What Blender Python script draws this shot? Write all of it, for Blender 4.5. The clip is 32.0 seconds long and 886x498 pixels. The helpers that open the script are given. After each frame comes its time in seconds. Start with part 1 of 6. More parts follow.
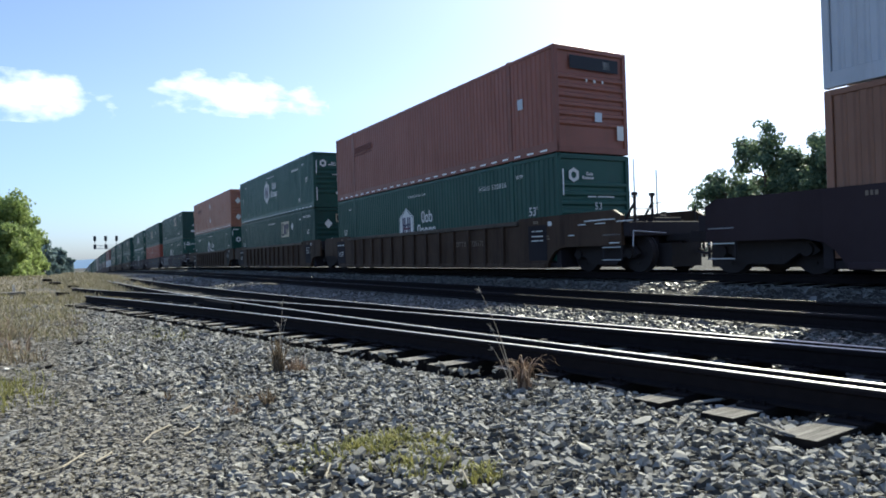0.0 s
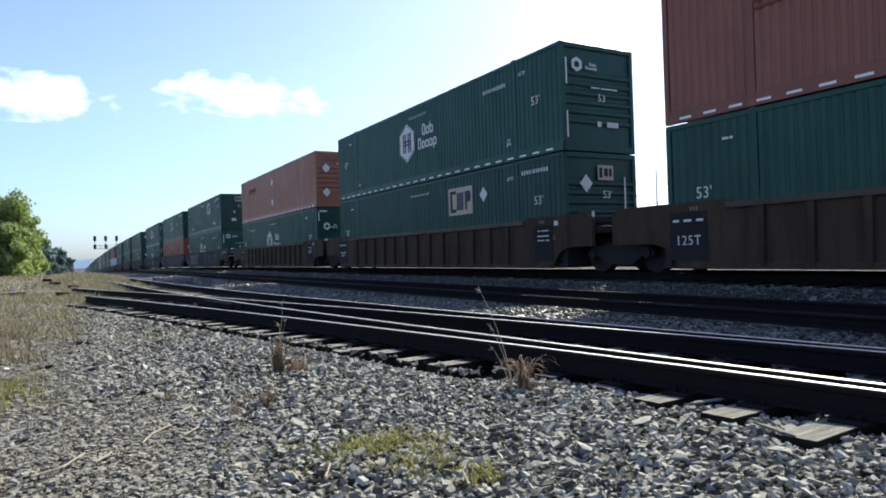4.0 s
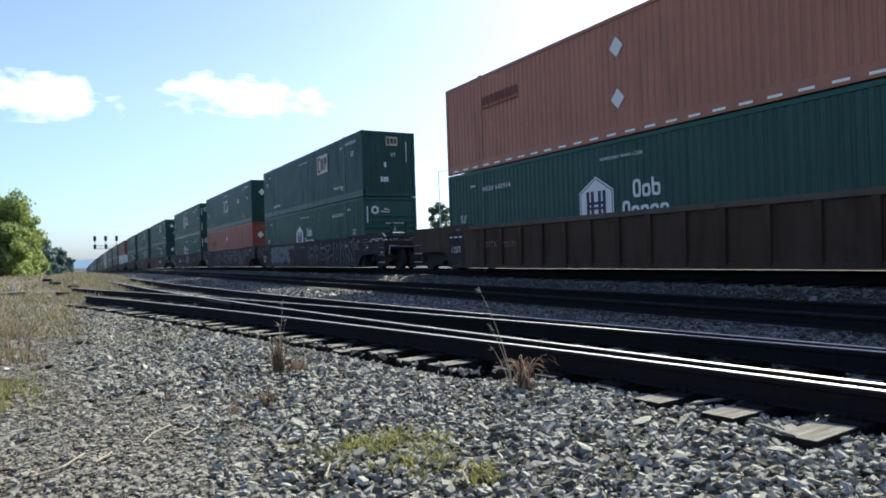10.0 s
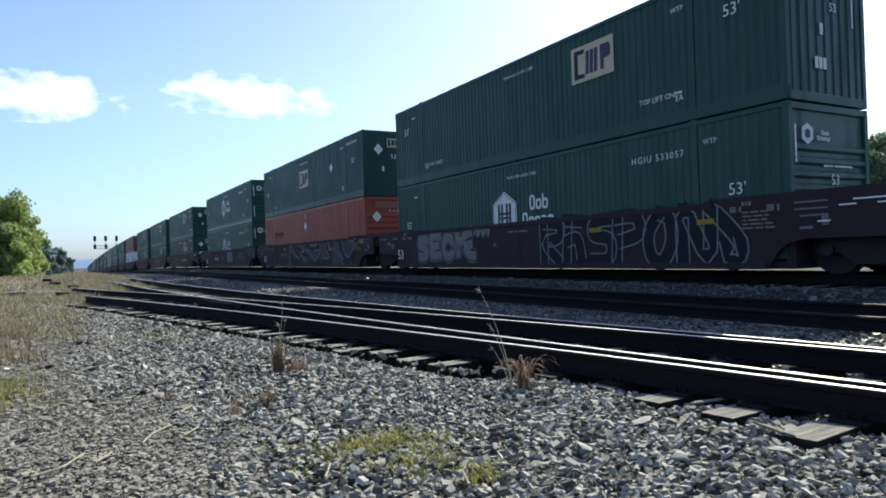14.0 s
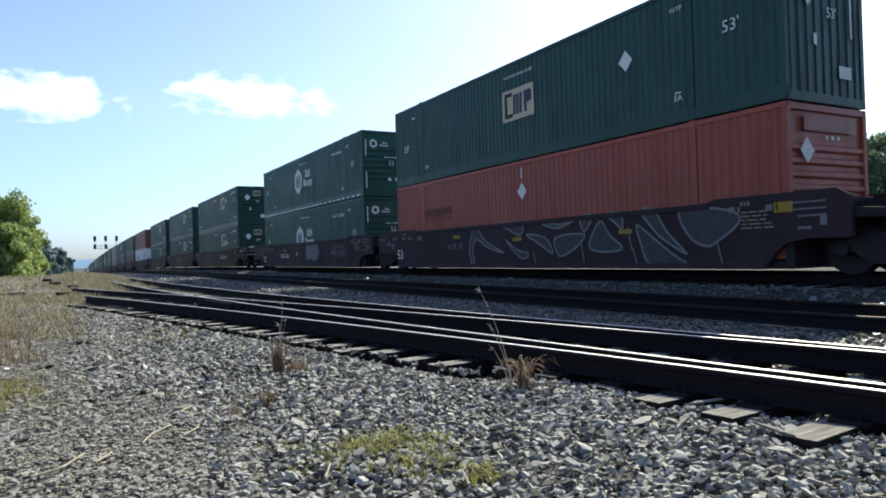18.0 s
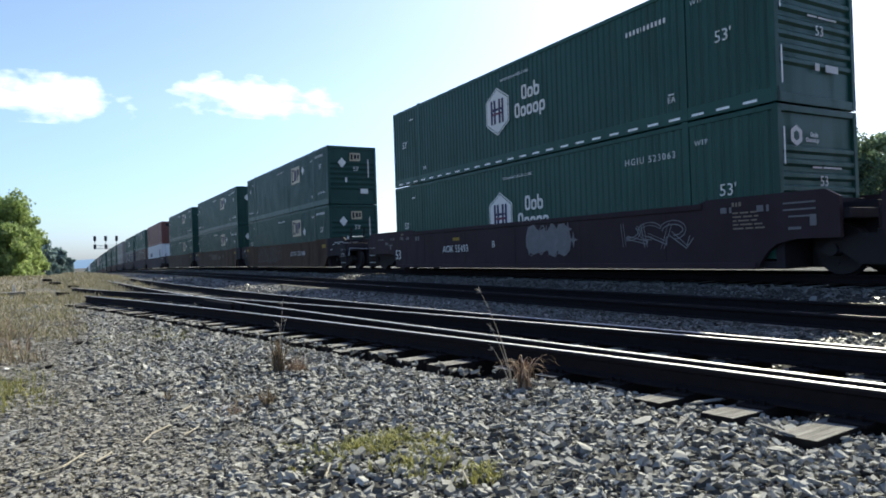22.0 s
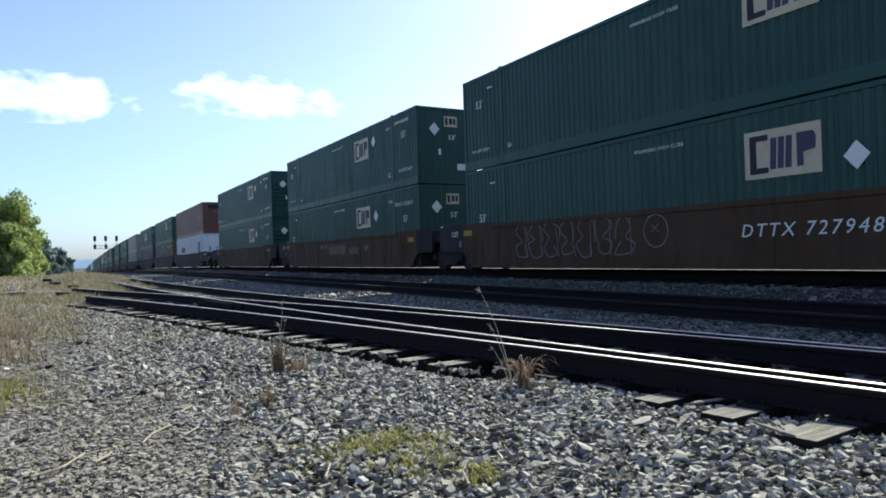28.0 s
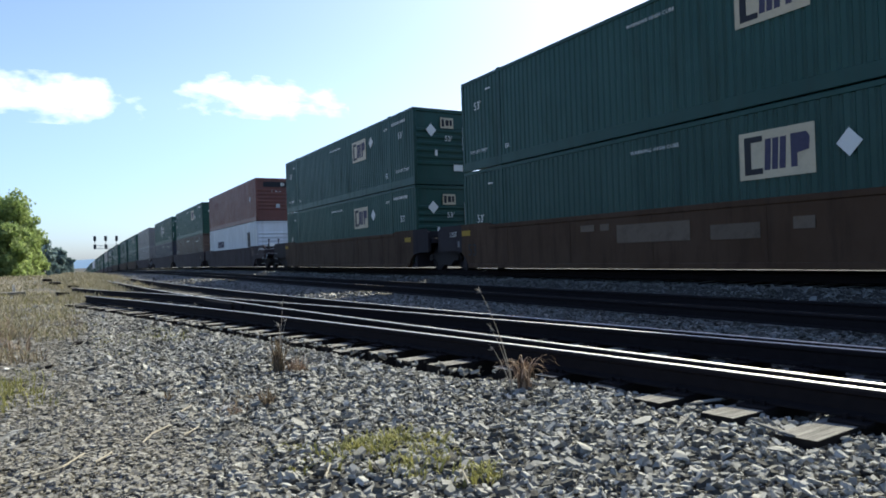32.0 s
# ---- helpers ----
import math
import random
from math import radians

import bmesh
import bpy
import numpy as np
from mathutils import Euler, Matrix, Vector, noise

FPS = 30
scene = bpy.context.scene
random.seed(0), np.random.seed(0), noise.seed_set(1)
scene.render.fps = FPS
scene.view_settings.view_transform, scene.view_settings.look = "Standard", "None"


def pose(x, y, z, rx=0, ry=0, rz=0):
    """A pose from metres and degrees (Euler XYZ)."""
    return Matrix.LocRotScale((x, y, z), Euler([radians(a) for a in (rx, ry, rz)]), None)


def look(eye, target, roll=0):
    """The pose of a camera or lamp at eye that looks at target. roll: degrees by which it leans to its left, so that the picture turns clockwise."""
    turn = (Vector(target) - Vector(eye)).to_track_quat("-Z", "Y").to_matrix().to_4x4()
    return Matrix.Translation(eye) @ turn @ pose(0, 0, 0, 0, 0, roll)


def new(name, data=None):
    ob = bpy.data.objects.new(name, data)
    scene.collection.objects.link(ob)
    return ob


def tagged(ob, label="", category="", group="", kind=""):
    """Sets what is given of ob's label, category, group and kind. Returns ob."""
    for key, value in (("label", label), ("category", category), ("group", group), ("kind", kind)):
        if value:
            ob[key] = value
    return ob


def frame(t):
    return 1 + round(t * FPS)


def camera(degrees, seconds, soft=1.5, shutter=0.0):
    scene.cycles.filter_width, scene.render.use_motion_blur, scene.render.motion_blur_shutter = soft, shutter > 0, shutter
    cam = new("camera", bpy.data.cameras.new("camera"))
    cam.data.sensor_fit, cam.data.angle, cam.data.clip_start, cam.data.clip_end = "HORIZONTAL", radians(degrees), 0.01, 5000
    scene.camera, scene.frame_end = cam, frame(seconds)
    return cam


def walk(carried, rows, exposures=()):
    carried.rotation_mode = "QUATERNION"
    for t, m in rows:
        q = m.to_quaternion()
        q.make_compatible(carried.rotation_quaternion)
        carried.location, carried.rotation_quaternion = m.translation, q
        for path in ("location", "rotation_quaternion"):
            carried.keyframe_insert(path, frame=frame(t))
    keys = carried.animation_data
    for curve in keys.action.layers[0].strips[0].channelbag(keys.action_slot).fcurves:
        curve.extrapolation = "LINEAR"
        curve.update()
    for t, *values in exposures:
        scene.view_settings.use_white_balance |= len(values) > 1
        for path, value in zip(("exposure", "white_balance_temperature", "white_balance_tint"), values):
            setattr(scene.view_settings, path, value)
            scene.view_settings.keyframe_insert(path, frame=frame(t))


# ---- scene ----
TRIP = 32.0
CAM_Z = 1.03


def travelled(t):
    """How far the train has come since the start."""
    u = t / 32
    return 32 * (4.95187 * u + 0.03112 * u ** 2 - 0.26746 * u ** 3 + 0.1602 * u ** 4)


def fall(y):
    """How far the line drops over the crest ahead."""
    s = min(max(y - 40.0, 0.0), 420.0)
    return 6.0e-5 * s * s


# ---------------------------------------------------------------- camera
cam = camera(66.86, TRIP, soft=1.8)
EYE = Vector((0.0, 0.0, CAM_Z))
YAW, PITCH = radians(29.714), radians(0.354)
AIM = EYE + 20 * Vector((math.sin(YAW) * math.cos(PITCH), math.cos(YAW) * math.cos(PITCH), math.sin(PITCH)))
STAND = look(EYE, AIM, -1.869)
walk(cam, [(0.0, STAND), (TRIP, STAND)], exposures=[(0.0, 0.86, 6560, -2), (3.0, 0.94, 6750, -2), (6.0, 1.0, 6750, -2), (9.0, 0.98, 6750, -2), (11.5, 0.98, 6750, -2), (13.0, 0.87, 6560, -2),
                                                  (15.0, 0.92, 6680, -2), (17.0, 0.95, 6720, -2), (20.0, 0.98, 6720, -2), (22.5, 0.92, 6680, -2), (25.0, 0.89, 6580, -2), (28.0, 0.94, 6680, -2), (TRIP, 0.94, 6680, -2)])

# ---------------------------------------------------------------- light
SUN_AZ, SUN_EL = radians(63.4), radians(41.0)
sky_world = bpy.data.worlds.new("sky")
scene.world = sky_world
sky_world.use_nodes = True
wn = sky_world.node_tree
sky = wn.nodes.new("ShaderNodeTexSky")
sky.sky_type, sky.sun_disc = "NISHITA", False
sky.sun_elevation, sky.sun_rotation = SUN_EL, SUN_AZ
sky.air_density, sky.dust_density, sky.ozone_density = 0.9, 1.1, 4.3
wn.nodes["Background"].inputs["Strength"].default_value = 0.124
haze = wn.nodes.new("ShaderNodeMix")
haze.data_type, haze.blend_type = "RGBA", "MULTIPLY"
haze.inputs[0].default_value = 1.0
# the air turns bluer towards the horizon, the same all round
up = wn.nodes.new("ShaderNodeTexCoord")
up_split = wn.nodes.new("ShaderNodeSeparateXYZ")
up_ramp = wn.nodes.new("ShaderNodeMapRange")
up_ramp.inputs["From Max"].default_value = 0.22
tint = wn.nodes.new("ShaderNodeMix")
tint.data_type = "RGBA"
tint.inputs[6].default_value, tint.inputs[7].default_value = (0.72, 0.765, 1.03, 1), (1.06, 0.955, 1.035, 1)
wn.links.new(up.outputs["Generated"], up_split.inputs[0])
wn.links.new(up_split.outputs["Z"], up_ramp.inputs["Value"])
wn.links.new(up_ramp.outputs[0], tint.inputs[0])
wn.links.new(tint.outputs[2], haze.inputs[7])
wn.links.new(sky.outputs[0], haze.inputs[6])
wn.links.new(haze.outputs[2], wn.nodes["Background"].inputs["Color"])
sun_data = bpy.data.lights.new("sun", "SUN")
sun_data.energy, sun_data.angle, sun_data.color = 4.7, radians(0.53), (1.0, 0.93, 0.81)
sun = new("sun", sun_data)
SUN_DIR = Vector((math.sin(SUN_AZ) * math.cos(SUN_EL), math.cos(SUN_AZ) * math.cos(SUN_EL), math.sin(SUN_EL)))
sun.matrix_basis = look(SUN_DIR * 50, (0, 0, 0))


# ---------------------------------------------------------------- materials
def shader(name):
    m = bpy.data.materials.new(name)
    m.use_nodes = True
    return m, m.node_tree, m.node_tree.nodes["Principled BSDF"]


def mixed(nt, fac, a, b, blend="MIX"):
    n = nt.nodes.new("ShaderNodeMix")
    n.data_type, n.blend_type = "RGBA", blend
    for slot, v in ((0, fac), (6, a), (7, b)):
        if hasattr(v, "links"):
            nt.links.new(v, n.inputs[slot])
        else:
            n.inputs[slot].default_value = v if slot == 0 else (*v, 1)
    return n.outputs[2]


def grain(nt, scale, detail=4.0, rough=0.6, stretch=(1, 1, 1), coord="Object"):
    tc = nt.nodes.new("ShaderNodeTexCoord")
    mp = nt.nodes.new("ShaderNodeMapping")
    mp.inputs["Scale"].default_value = stretch
    n = nt.nodes.new("ShaderNodeTexNoise")
    n.inputs["Scale"].default_value, n.inputs["Detail"].default_value, n.inputs["Roughness"].default_value = scale, detail, rough
    nt.links.new(tc.outputs[coord], mp.inputs["Vector"])
    nt.links.new(mp.outputs[0], n.inputs["Vector"])
    return n.outputs["Fac"]


def ramp(nt, fac, lo, hi):
    n = nt.nodes.new("ShaderNodeMapRange")
    n.inputs["From Min"].default_value, n.inputs["From Max"].default_value = lo, hi
    nt.links.new(fac, n.inputs["Value"])
    return n.outputs[0]


def bumped(nt, bsdf, fac, strength, distance):
    n = nt.nodes.new("ShaderNodeBump")
    n.inputs["Strength"].default_value, n.inputs["Distance"].default_value = strength, distance
    nt.links.new(fac, n.inputs["Height"])
    nt.links.new(n.outputs[0], bsdf.inputs["Normal"])


def scaled(nt, fac, k):
    n = nt.nodes.new("ShaderNodeMath")
    n.operation = "MULTIPLY"
    n.inputs[1].default_value = k
    nt.links.new(fac, n.inputs[0])
    return n.outputs[0]


def painted(name, colour, dirt, rough=0.5, wear=0.5, metal=0.0, scale=1.0, spread=0.12, bump=0.15, gloss=0.3):
    """Weathered paint on sheet metal: blotches, streaks that run down, specks of dirt."""
    m, nt, b = shader(name)
    blot = ramp(nt, grain(nt, 0.9 * scale, 5), 0.35, 0.75)
    run = ramp(nt, grain(nt, 3.0 * scale, 6, 0.7, (1, 1, 0.12)), 0.48, 0.78)
    speck = ramp(nt, grain(nt, 38 * scale, 3), 0.58, 0.8)
    pale = tuple(min(1, c * 1.25 + 0.012) for c in colour)
    c = mixed(nt, scaled(nt, blot, 0.6), colour, pale)
    c = mixed(nt, scaled(nt, run, wear), c, dirt)
    c = mixed(nt, scaled(nt, speck, wear * 0.6), c, dirt)
    info = nt.nodes.new("ShaderNodeObjectInfo")
    hsv = nt.nodes.new("ShaderNodeHueSaturation")
    nt.links.new(c, hsv.inputs["Color"])
    mr = nt.nodes.new("ShaderNodeMapRange")
    mr.inputs["To Min"].default_value, mr.inputs["To Max"].default_value = 1 - spread, 1 + spread
    nt.links.new(info.outputs["Random"], mr.inputs["Value"])
    nt.links.new(mr.outputs[0], hsv.inputs["Value"])
    nt.links.new(hsv.outputs[0], b.inputs["Base Color"])
    rr = nt.nodes.new("ShaderNodeMapRange")
    rr.inputs["To Min"].default_value, rr.inputs["To Max"].default_value = rough - 0.1, min(1, rough + 0.25)
    nt.links.new(run, rr.inputs["Value"])
    nt.links.new(rr.outputs[0], b.inputs["Roughness"])
    b.inputs["Metallic"].default_value, b.inputs["Specular IOR Level"].default_value = metal, gloss
    bumped(nt, b, grain(nt, 6 * scale, 4), bump, 0.02)
    return m


def plain(name, colour, rough=0.6, metal=0.0, spread=0.15, scale=20.0):
    m, nt, b = shader(name)
    f = grain(nt, scale, 4)
    c = mixed(nt, f, tuple(c * (1 - spread) for c in colour), tuple(min(1, c * (1 + spread)) for c in colour))
    nt.links.new(c, b.inputs["Base Color"])
    b.inputs["Roughness"].default_value, b.inputs["Metallic"].default_value = rough, metal
    b.inputs["Specular IOR Level"].default_value = 0.5 if metal > 0.3 else 0.2
    bumped(nt, b, f, 0.1, 0.01)
    return m


def island_coloured(name, stops, rough=0.9, translucent=0.0, bump_scale=60.0, bump=0.4, by_object=False):
    """A colour drawn for every loose piece of the mesh, or for every object."""
    m, nt, b = shader(name)
    g = nt.nodes.new("ShaderNodeObjectInfo" if by_object else "ShaderNodeNewGeometry")
    r = nt.nodes.new("ShaderNodeValToRGB")
    els = r.color_ramp.elements
    while len(els) < len(stops):
        els.new(0.5)
    for e, (p, c) in zip(els, stops):
        e.position, e.color = p, (*c, 1)
    nt.links.new(g.outputs["Random" if by_object else "Random Per Island"], r.inputs["Fac"])
    f = grain(nt, bump_scale, 3)
    dark = nt.nodes.new("ShaderNodeMapRange")
    dark.inputs["To Min"].default_value, dark.inputs["To Max"].default_value = 0.7, 1.25
    nt.links.new(f, dark.inputs["Value"])
    hsv = nt.nodes.new("ShaderNodeHueSaturation")
    nt.links.new(r.outputs[0], hsv.inputs["Color"])
    nt.links.new(dark.outputs[0], hsv.inputs["Value"])
    nt.links.new(hsv.outputs[0], b.inputs["Base Color"])
    b.inputs["Roughness"].default_value = rough
    b.inputs["Specular IOR Level"].default_value = 0.25
    if translucent:
        tr = nt.nodes.new("ShaderNodeBsdfTranslucent")
        mx = nt.nodes.new("ShaderNodeMixShader")
        mx.inputs[0].default_value = translucent
        nt.links.new(hsv.outputs[0], tr.inputs["Color"])
        nt.links.new(b.outputs[0], mx.inputs[1])
        nt.links.new(tr.outputs[0], mx.inputs[2])
        nt.links.new(mx.outputs[0], nt.nodes["Material Output"].inputs["Surface"])
    else:
        bumped(nt, b, f, bump, 0.01)
    return m


GREEN = painted("green_paint", (0.0135, 0.062, 0.047), (0.045, 0.06, 0.051), 0.48, 0.4, gloss=0.24)
DARKGREEN = painted("dark_green_paint", (0.012, 0.05, 0.04), (0.04, 0.049, 0.042), 0.48, 0.45, gloss=0.24)
REDBROWN = painted("red_brown_paint", (0.225, 0.077, 0.052), (0.16, 0.09, 0.07), 0.5, 0.5)
DULLRED = painted("dull_red_brown_paint", (0.16, 0.062, 0.05), (0.11, 0.07, 0.06), 0.5, 0.5)
TANBROWN = painted("tan_brown_paint", (0.24, 0.115, 0.072), (0.15, 0.095, 0.07), 0.5, 0.5)
ORANGE = painted("faded_orange_paint", (0.32, 0.122, 0.074), (0.19, 0.11, 0.082), 0.5, 0.6)
REDORANGE = painted("red_orange_paint", (0.28, 0.058, 0.037), (0.19, 0.065, 0.05), 0.48, 0.45)
WHITE = painted("white_paint", (0.6, 0.61, 0.62), (0.33, 0.32, 0.3), 0.5, 0.5)
GREYPAINT = painted("grey_paint", (0.42, 0.45, 0.5), (0.25, 0.24, 0.23), 0.45, 0.4)
TANGREY = painted("tan_grey_paint", (0.22, 0.2, 0.185), (0.14, 0.125, 0.115), 0.5, 0.5)
BROWN = painted("dull_brown_paint", (0.08, 0.055, 0.045), (0.09, 0.06, 0.05), 0.5, 0.5)
BLUE = painted("dark_blue_paint", (0.035, 0.037, 0.052), (0.08, 0.08, 0.1), 0.45, 0.4)
CARTAN = painted("brown_car_paint", (0.058, 0.034, 0.022), (0.024, 0.018, 0.015), 0.7, 0.75, gloss=0.12)
CARBLACK = painted("dark_plum_car_paint", (0.032, 0.02, 0.0235), (0.042, 0.031, 0.031), 0.7, 0.6, gloss=0.12)
CARYELLOW = painted("orange_brown_car_paint", (0.058, 0.031, 0.017), (0.025, 0.017, 0.013), 0.7, 0.75, gloss=0.12)
ENDBLACK = painted("near_black_car_paint", (0.026, 0.021, 0.024), (0.036, 0.03, 0.031), 0.75, 0.5, gloss=0.1)
GREASE = plain("greasy_black_steel", (0.027, 0.0225, 0.0235), 0.75, 0.0)
RAILTOP = plain("polished_rail_head", (0.5, 0.49, 0.48), 0.54, 0.9, 0.08, 8.0)
SHINYTOP = plain("mirror_worn_rail_head", (0.55, 0.545, 0.54), 0.24, 0.95, 0.06, 8.0)
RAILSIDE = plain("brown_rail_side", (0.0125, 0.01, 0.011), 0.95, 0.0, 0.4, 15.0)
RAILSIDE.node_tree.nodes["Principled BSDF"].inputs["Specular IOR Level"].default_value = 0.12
LETTER = plain("white_lettering", (0.68, 0.66, 0.62), 0.6, 0.0, 0.08)
FAINT = plain("faded_lettering", (0.22, 0.17, 0.13), 0.7, 0.0, 0.2)
PATCH = painted("overpainted_brown_patch", (0.13, 0.095, 0.068), (0.06, 0.046, 0.036), 0.7, 0.6, gloss=0.12)
SLATE = plain("dark_slate_mark", (0.055, 0.05, 0.085), 0.6, 0.0, 0.3, 8.0)
CHORDTAN = painted("dusty_tan_chord_paint", (0.1, 0.078, 0.06), (0.05, 0.04, 0.033), 0.7, 0.6, gloss=0.12)
CREAM = painted("cream_panel", (0.46, 0.38, 0.26), (0.26, 0.21, 0.15), 0.5, 0.5, spread=0.03)
GREYLETTER = plain("grimy_grey_lettering", (0.165, 0.155, 0.155), 0.7, 0.0, 0.2)
INK = plain("black_lettering", (0.02, 0.02, 0.025), 0.5)
PURPLE = plain("purple_lettering", (0.035, 0.032, 0.075), 0.5)
MAGENTA = plain("crimson_mark", (0.11, 0.03, 0.055), 0.5)
YELLOW = plain("yellow_label", (0.3, 0.19, 0.03), 0.6, 0.0, 0.3)
TAPE = plain("white_reflective_tape", (0.85, 0.84, 0.8), 0.4)
SPRAY = plain("silver_spray_paint", (0.36, 0.355, 0.35), 0.6, 0.0, 0.4, 6.0)
FADEDNAME = plain("faded_name_paint", (0.15, 0.05, 0.038), 0.6, 0.0, 0.3)
TAGFILL = plain("dull_silver_spray_fill", (0.165, 0.16, 0.16), 0.65, 0.0, 0.35, 4.0)
PIECEFILL = plain("blue_black_spray_fill", (0.012, 0.012, 0.017), 0.65, 0.0, 0.4, 4.0)
SPRAYDULL = plain("dull_grey_spray_paint", (0.17, 0.165, 0.165), 0.65, 0.0, 0.5, 4.0)
SPRAYFILL = plain("grey_spray_fill", (0.055, 0.05, 0.055), 0.6, 0.0, 0.4, 5.0)
GALV = plain("galvanised_steel", (0.42, 0.43, 0.45), 0.45, 0.7)
# signal black raised to grey-blue, with the haze of 270 m put into it
SIGNALBLACK = plain("haze_lifted_signal_black", (0.05, 0.056, 0.066), 0.6)
BARK = plain("grey_brown_bark", (0.11, 0.085, 0.065), 0.95, 0.0, 0.4, 12.0)
# distance haze put into the hill: pale blue base colour and a faint blue glow
HILL = plain("haze_glow_hill", (0.6, 0.72, 0.86), 1.0, 0.0, 0.15, 0.01)
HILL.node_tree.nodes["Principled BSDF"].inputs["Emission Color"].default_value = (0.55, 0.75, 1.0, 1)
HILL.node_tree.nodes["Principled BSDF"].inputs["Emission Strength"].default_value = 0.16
STONES = [(0.0, (0.045, 0.042, 0.037)), (0.26, (0.1, 0.095, 0.083)), (0.42, (0.235, 0.226, 0.203)), (0.87, (0.325, 0.313, 0.284)), (1.0, (0.42, 0.405, 0.37))]
STONE = island_coloured("crushed_grey_stone", STONES, 0.9)
# the same stone colours at 0.44: the train's shadow is put into the colour
SHADEDSTONE = island_coloured("shade_darkened_stone", [(p, tuple(v * 0.44 for v in c)) for p, c in STONES], 0.45)
SHADEDSTONE.node_tree.nodes["Principled BSDF"].inputs["Specular IOR Level"].default_value = 0.6
LOOSESTONE = island_coloured("single_grey_stone", STONES, 0.9, by_object=True)
FINESTONE = island_coloured("fine_brown_gravel", [(0.0, (0.13, 0.119, 0.103)), (0.3, (0.205, 0.19, 0.166)), (0.85, (0.265, 0.25, 0.222)), (1.0, (0.31, 0.294, 0.266))], 0.95)
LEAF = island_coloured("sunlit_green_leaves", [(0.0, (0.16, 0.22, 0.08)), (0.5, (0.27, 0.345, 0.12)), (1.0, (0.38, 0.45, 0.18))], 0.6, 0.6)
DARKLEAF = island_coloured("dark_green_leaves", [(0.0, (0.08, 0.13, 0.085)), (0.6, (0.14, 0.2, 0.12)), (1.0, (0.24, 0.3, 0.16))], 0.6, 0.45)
# leaf greens lightened and turned blue: the distance haze is painted in
HAZELEAF = island_coloured("haze_tinted_leaves", [(0.0, (0.1, 0.15, 0.15)), (1.0, (0.18, 0.25, 0.25))], 0.7, 0.3)
DRYGRASS = island_coloured("dry_straw_grass", [(0.0, (0.13, 0.125, 0.06)), (0.3, (0.18, 0.165, 0.095)), (0.55, (0.27, 0.235, 0.165)), (1.0, (0.4, 0.355, 0.26))], 0.8, 0.3)
GREENGRASS = island_coloured("yellow_green_weed", [(0.0, (0.14, 0.14, 0.045)), (0.5, (0.24, 0.235, 0.075)), (1.0, (0.36, 0.33, 0.13))], 0.7, 0.3)
DEADWEED = island_coloured("rust_brown_dead_weed", [(0.0, (0.1, 0.064, 0.044)), (0.5, (0.2, 0.132, 0.092)), (1.0, (0.4, 0.3, 0.22))], 0.8, 0.25)
PALESTALK = plain("pale_dry_stalk", (0.34, 0.29, 0.23), 0.9)
GREYWEED = island_coloured("grey_brown_dead_weed", [(0.0, (0.1, 0.075, 0.05)), (1.0, (0.24, 0.18, 0.12))], 0.8, 0.25)


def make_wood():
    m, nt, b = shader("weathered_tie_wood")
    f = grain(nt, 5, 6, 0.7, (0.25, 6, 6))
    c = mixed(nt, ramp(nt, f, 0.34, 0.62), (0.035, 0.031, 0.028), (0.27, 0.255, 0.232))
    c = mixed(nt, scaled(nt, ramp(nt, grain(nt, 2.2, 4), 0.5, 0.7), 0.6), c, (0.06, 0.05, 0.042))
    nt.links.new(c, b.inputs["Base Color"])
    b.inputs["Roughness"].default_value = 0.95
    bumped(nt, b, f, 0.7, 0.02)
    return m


def make_soil():
    """Gravel and dirt; greyer along the tracks, browner out in the field."""
    m, nt, b = shader("gravel_and_dirt")
    fine, mid, wide = grain(nt, 34, 5, 0.75), grain(nt, 4, 5), grain(nt, 0.35, 4)
    # near-black along the tracks: shade in the gaps between stones, put into the soil colour
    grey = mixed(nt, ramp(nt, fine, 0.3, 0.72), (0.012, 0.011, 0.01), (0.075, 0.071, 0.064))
    brown = mixed(nt, ramp(nt, fine, 0.3, 0.72), (0.08, 0.068, 0.05), (0.28, 0.245, 0.185))
    tc = nt.nodes.new("ShaderNodeTexCoord")
    sep = nt.nodes.new("ShaderNodeSeparateXYZ")
    nt.links.new(tc.outputs["Object"], sep.inputs[0])
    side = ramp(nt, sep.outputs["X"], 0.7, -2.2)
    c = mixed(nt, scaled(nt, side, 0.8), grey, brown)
    c = mixed(nt, scaled(nt, ramp(nt, wide, 0.5, 0.7), 0.22), c, (0.13, 0.11, 0.075))
    c = mixed(nt, scaled(nt, ramp(nt, mid, 0.52, 0.75), 0.28), c, (0.1, 0.095, 0.088))
    nt.links.new(c, b.inputs["Base Color"])
    b.inputs["Roughness"].default_value = 1.0
    bumped(nt, b, fine, 0.9, 0.03)
    return m


